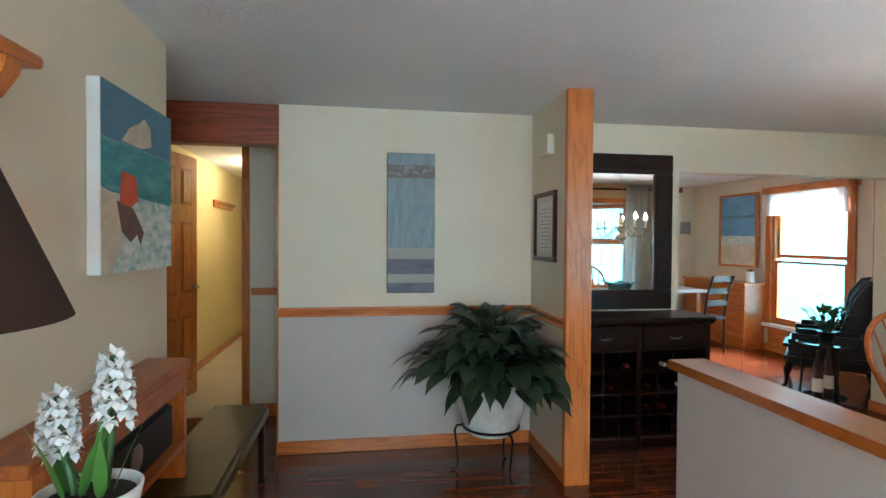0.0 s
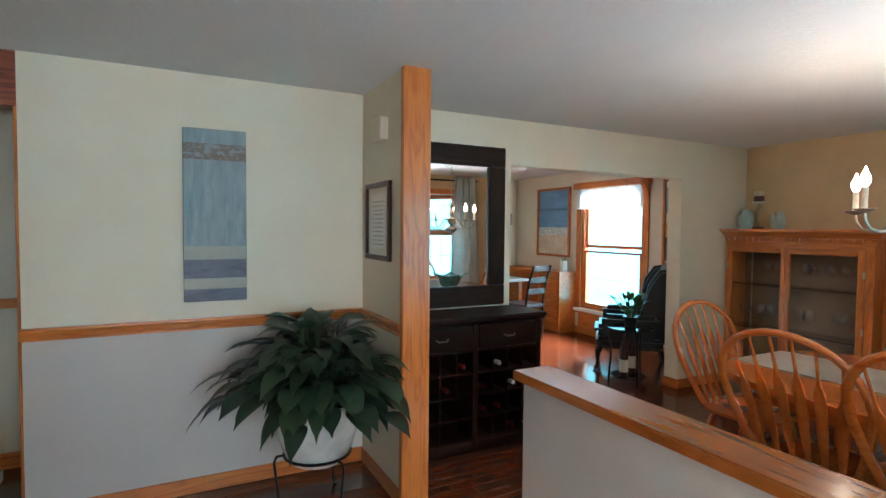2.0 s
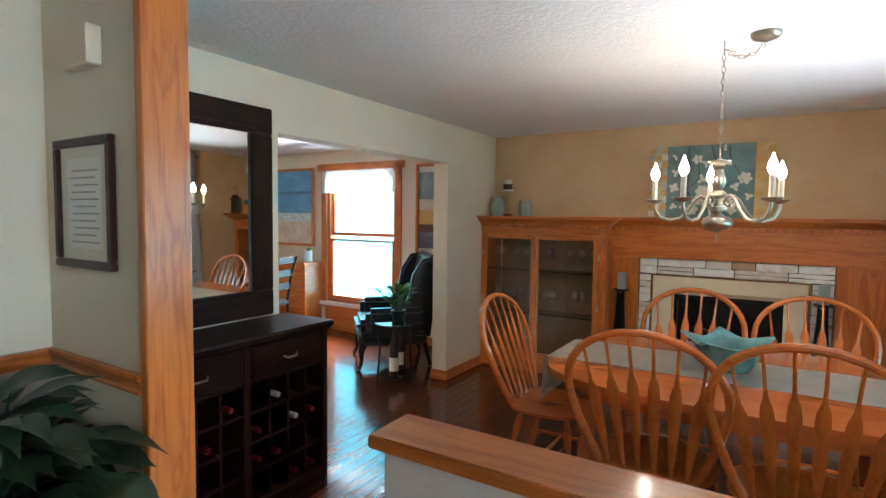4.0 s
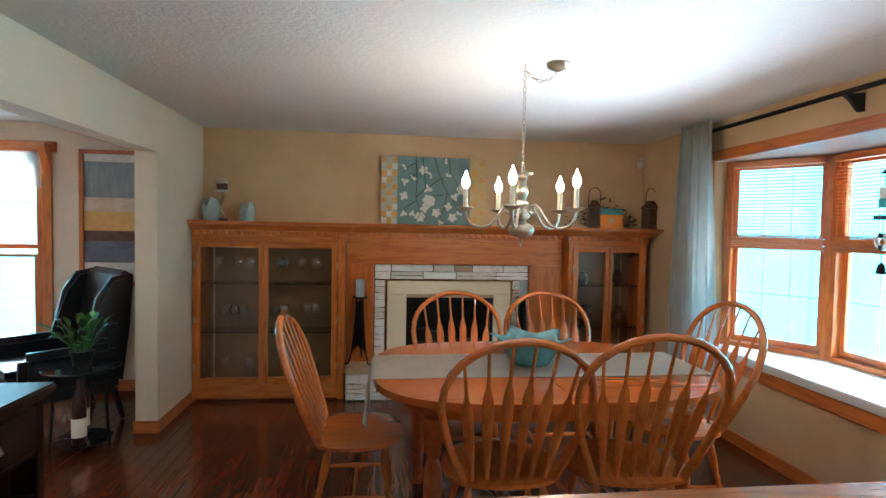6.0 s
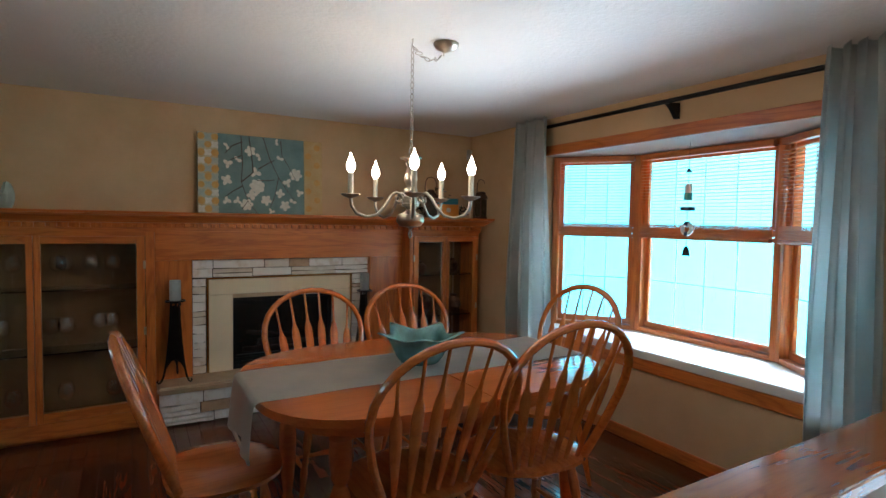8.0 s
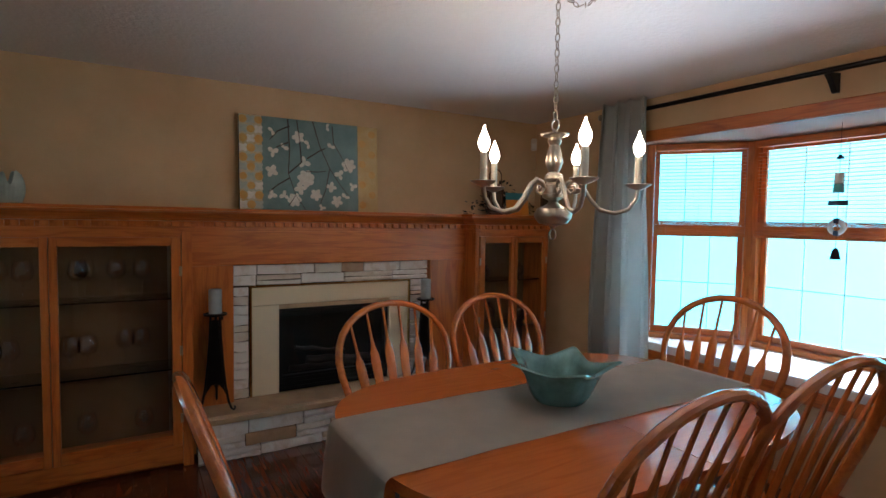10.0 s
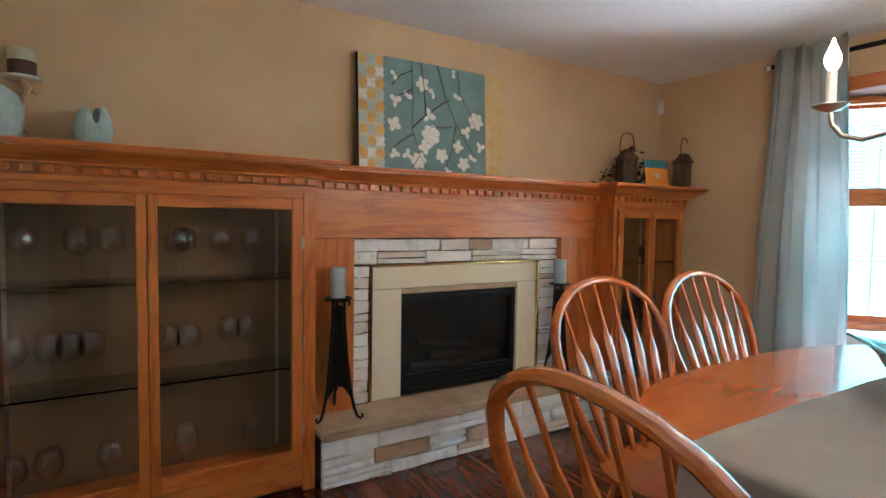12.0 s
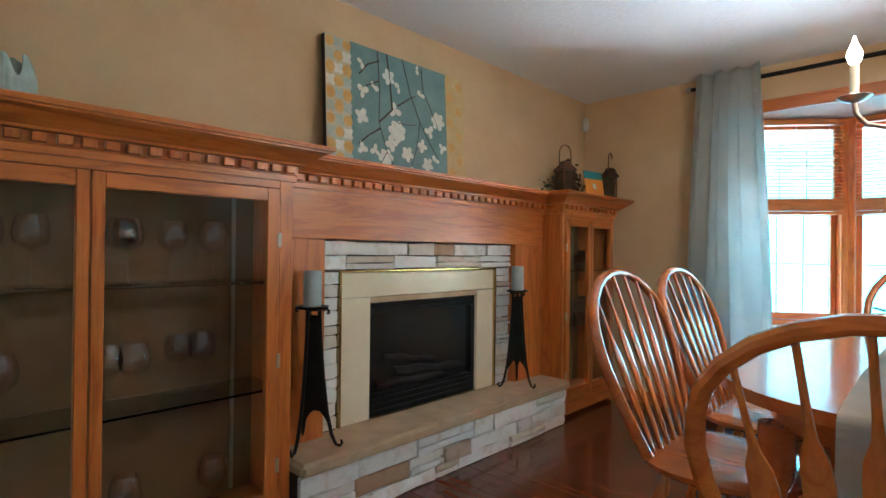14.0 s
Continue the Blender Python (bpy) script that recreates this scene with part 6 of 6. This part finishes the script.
for x in (-0.68, 0.32):
    for y in (-0.42, 0.36):
        part("leg", box(B(), x, y, 0, x + 0.06, y + 0.06, 0.739, 0.004), "oak_z", ot)
M["navy_leather"] = plain("black_leather", (0.012, 0.013, 0.016), 0.32, 0, 0.2, 25, 0.2)
oc2 = thing("office_chair", "black slatted chair at the white table", "chair", 4.98, 6.95, 0, 15)
part("seat", box(B(), -0.22, -0.22, 0.43, 0.22, 0.22, 0.48, 0.015, 2), "navy_leather", oc2)
for x in (-0.2, 0.17):
    part("back_post", tube(B(), [(x + 0.015, -0.2, 0.0), (x + 0.015, -0.2, 0.5), (x + 0.015, -0.25, 0.8), (x + 0.015, -0.33, 1.02)], 0.016, 8), "dark_z", oc2)
    part("front_leg", box(B(), x, 0.17, 0, x + 0.03, 0.2, 0.429, 0.003), "dark_z", oc2)
for z, y in ((0.62, -0.225), (0.78, -0.25), (0.94, -0.30)):
    part("back_slat", box(B(), -0.18, y - 0.01, z, 0.18, y + 0.01, z + 0.08, 0.005), "dark_x", oc2)

ac = thing("wing_armchair", "black leather wing armchair with carved wooden legs", "armchair", 5.15, 5.16, 0, 45)
part("seat_base", box(B(), -0.36, -0.32, 0.24, 0.36, 0.36, 0.36, 0.03, 3), "navy_leather", ac)
part("seat_cushion", box(B(), -0.27, -0.24, 0.361, 0.27, 0.38, 0.48, 0.045, 4), "navy_leather", ac)
part("backrest", prism(B(), [(-0.36, 0.30), (-0.22, 0.36), (-0.27, 0.75), (-0.33, 1.10), (-0.38, 1.14), (-0.44, 1.10), (-0.40, 0.7)], -0.33, 0.33, "x", 0.03), "navy_leather", ac)
for s in (-1, 1):
    part("arm", box(B(), s * 0.37 - 0.07, -0.28, 0.34, s * 0.37 + 0.07, 0.30, 0.62, 0.05, 4), "navy_leather", ac)
    part("wing", prism(B(), [(-0.34, 0.60), (-0.08, 0.62), (-0.12, 0.75), (-0.16, 0.95), (-0.26, 1.10), (-0.38, 1.12)], s * 0.36 - 0.045, s * 0.36 + 0.045, "x", 0.03), "navy_leather", ac)
    part("front_leg", tube(B(), [(s * 0.31, 0.31, 0.25), (s * 0.335, 0.34, 0.19), (s * 0.32, 0.335, 0.10), (s * 0.325, 0.345, 0.04), (s * 0.34, 0.37, 0.012)], [0.035, 0.032, 0.02, 0.018, 0.022], 10), "dark_z", ac, "carved wooden leg")
    part("back_leg", tube(B(), [(s * 0.3, -0.30, 0.25), (s * 0.3, -0.36, 0.01)], [0.025, 0.018], 8), "dark_z", ac)
M["smoke_glass"] = plain("dark_glass_top", (0.02, 0.022, 0.025), 0.05)
st = thing("side_table", "small round dark glass side table", "side table", 4.64, 4.69, 0)
part("glass_top", lathe(B(), [(0.22, 0.535), (0.225, 0.54), (0.225, 0.546), (0.22, 0.55)], 32), "smoke_glass", st)
part("lower_shelf", lathe(B(), [(0.17, 0.06), (0.172, 0.066), (0.17, 0.07)], 28), "smoke_glass", st)
for k in range(3):
    a = 2.1 * k + 0.3
    part("leg", tube(B(), [(0.19 * math.cos(a), 0.19 * math.sin(a), 0.003), (0.17 * math.cos(a), 0.17 * math.sin(a), 0.3), (0.18 * math.cos(a), 0.18 * math.sin(a), 0.534)], 0.011, 8), "black_metal", st)
for k, (x, y) in enumerate(((-0.1, -0.03), (0.09, 0.05))):
    w = thing("standing_wine_bottle", "tall wine bottle with a cream label under the side table", "bottle", 4.64 + x, 4.69 + y, 0.0705)
    part("bottle_glass", lathe(B(), [(0.038, 0.0), (0.042, 0.006), (0.042, 0.27), (0.032, 0.31), (0.016, 0.35), (0.015, 0.42)], 18), "frame_red", w)
    part("paper_label", lathe(B(), [(0.0425, 0.05), (0.043, 0.052), (0.043, 0.17), (0.0425, 0.172)], 18), "paper", w, "cream paper label")
gb = thing("wine_goblet", "large wine goblet under the side table", "goblet", 4.60, 4.80, 0.0705)
part("goblet_bowl", lathe(B(), [(0.04, 0), (0.006, 0.01), (0.006, 0.09), (0.045, 0.13), (0.052, 0.18), (0.042, 0.23), (0.038, 0.23), (0.04, 0.14), (0.002, 0.1)], 20), "stemware", gb)
sp = thing("side_table_plant", "leafy green plant in a dark pot on the side table", "potted plant", 4.66, 4.70, 0.551)
part("pot", lathe(B(), [(0.05, 0), (0.07, 0.09), (0.075, 0.10), (0.066, 0.10), (0.01, 0.09)], 20), "navy_leather", sp)
rnd = random.Random(9)
for i in range(46):
    a, e = rnd.uniform(0, 6.28), rnd.uniform(0.2, 1.1)
    d0 = Vector((math.cos(a) * e, math.sin(a) * e, 1.0)).normalized()
    base = Vector((0.03 * math.cos(a), 0.03 * math.sin(a), 0.09))
    tip = base + d0 * rnd.uniform(0.08, 0.26)
    bm = B()
    tube(bm, [base, tip], 0.0025, 5)
    blade_into(bm, tip, d0 + Vector((0, 0, -0.2)), rnd.uniform(0.06, 0.10), 0.022, 1.2, 0.3, rnd, 4)
    part("leaf", bm, "hy_leaf" if i % 3 else "leaf", sp, smooth=60)

# ---- ledge stones ----
def stone_mesh(rnd, lx, ly, lz):
    """A split-faced block: x is its depth, with an uneven front at -x."""
    bm = B()
    ny = 3
    grid = []
    for j in range(3):
        row = []
        for i in range(ny + 1):
            edge = j in (0, 2) or i in (0, ny)
            x = -lx * (0.80 if edge else 1.0) * rnd.uniform(0.82, 1.12)
            row.append(bm.verts.new((x, ly * (i / ny - 0.5) + (0 if i in (0, ny) else rnd.uniform(-0.1, 0.1) * ly), lz * j / 2 + rnd.uniform(-0.0045, 0.0045))))
        grid.append(row)
    for j in range(2):
        for i in range(ny):
            bm.faces.new((grid[j][i], grid[j][i + 1], grid[j + 1][i + 1], grid[j + 1][i]))
    back = [bm.verts.new(p) for p in ((0, -ly / 2, 0), (0, ly / 2, 0), (0, ly / 2, lz), (0, -ly / 2, lz))]
    bm.faces.new((back[0], back[1], *grid[0][::-1]))
    bm.faces.new((back[3], *grid[2], back[2]))
    bm.faces.new((back[0], grid[0][0], grid[1][0], grid[2][0], back[3]))
    bm.faces.new((back[1], back[2], grid[2][ny], grid[1][ny], grid[0][ny]))
    return mesh_of("stone", bm, "stone", 25)


def ledge(parent, x, y0, y1, z0, z1, rows, lengths, depth, seed):
    rnd = random.Random(seed)
    cuts = [z0]
    for k in range(rows):
        cuts.append(z0 + (z1 - z0) * (k + 1) / rows + (rnd.uniform(-0.012, 0.012) if k < rows - 1 else 0))
    inv = parent.matrix_basis.inverted()
    for lo, hi in zip(cuts, cuts[1:]):
        y = y0
        while y < y1 - 1e-6:
            l = min(rnd.uniform(*lengths), y1 - y)
            if y1 - y - l < lengths[0] * 0.6:
                l = y1 - y
            split = l < 0.13 or rnd.random() < 0.72
            for a, b_ in (((lo, hi),) if split else ((lo, lo + (hi - lo) * 0.45), (lo + (hi - lo) * 0.45, hi))):
                me = stone_mesh(rnd, depth * rnd.uniform(0.6, 1.4), l - 0.008, b_ - a - 0.007)
                share("stone", me, parent, inv @ pose(x, y + l / 2, a + 0.0025))
            y += l


ledge(hearth, 5.515, 1.065, 3.03, 0.003, 0.234, 3, (0.12, 0.44), 0.034, 31)
ledge(fp, XS, N0 + 0.004, 1.511, 0.294, 1.03, 12, (0.1, 0.2), 0.024, 32)
ledge(fp, XS, 2.694, N1 - 0.004, 0.294, 1.03, 12, (0.09, 0.2), 0.024, 33)
ledge(fp, XS, N0 + 0.004, N1 - 0.004, 1.036, NZ - 0.003, 2, (0.16, 0.40), 0.026, 34)

# ---- floor boards ----
fl = bpy.data.objects["floor"]
rnd = random.Random(77)
BW = 0.083
lengths = (0.6, 0.9, 1.2, 1.5)
boards = {l: mesh_of("board", box(B(), 0.0008, 0.0006, -0.012, l - 0.0008, BW - 0.0006, 0.0, 0.0016), "floor") for l in lengths}
near, rest = 0, B()
y = -2.7
row = 0
while y < 8.5:
    x = -1.9 - rnd.uniform(0, 0.6)
    end = 5.9 if y > -0.7 else 2.0
    while x < end:
        l = rnd.choice(lengths)
        if 1.9 < y < 5.6 and 1.2 < x < 5.2 and near < 300:
            share("board", boards[l], fl, pose(x, y, 0))
            near += 1
        else:
            box(rest, max(x, -1.9) + 0.0008, y + 0.0006, -0.012, min(x + l, end) - 0.0008, y + BW - 0.0006, 0.0)
        x += l
    y += BW
    row += 1
tagged(part("far_boards", rest, "floor", fl, smooth=None), kind="stuff")
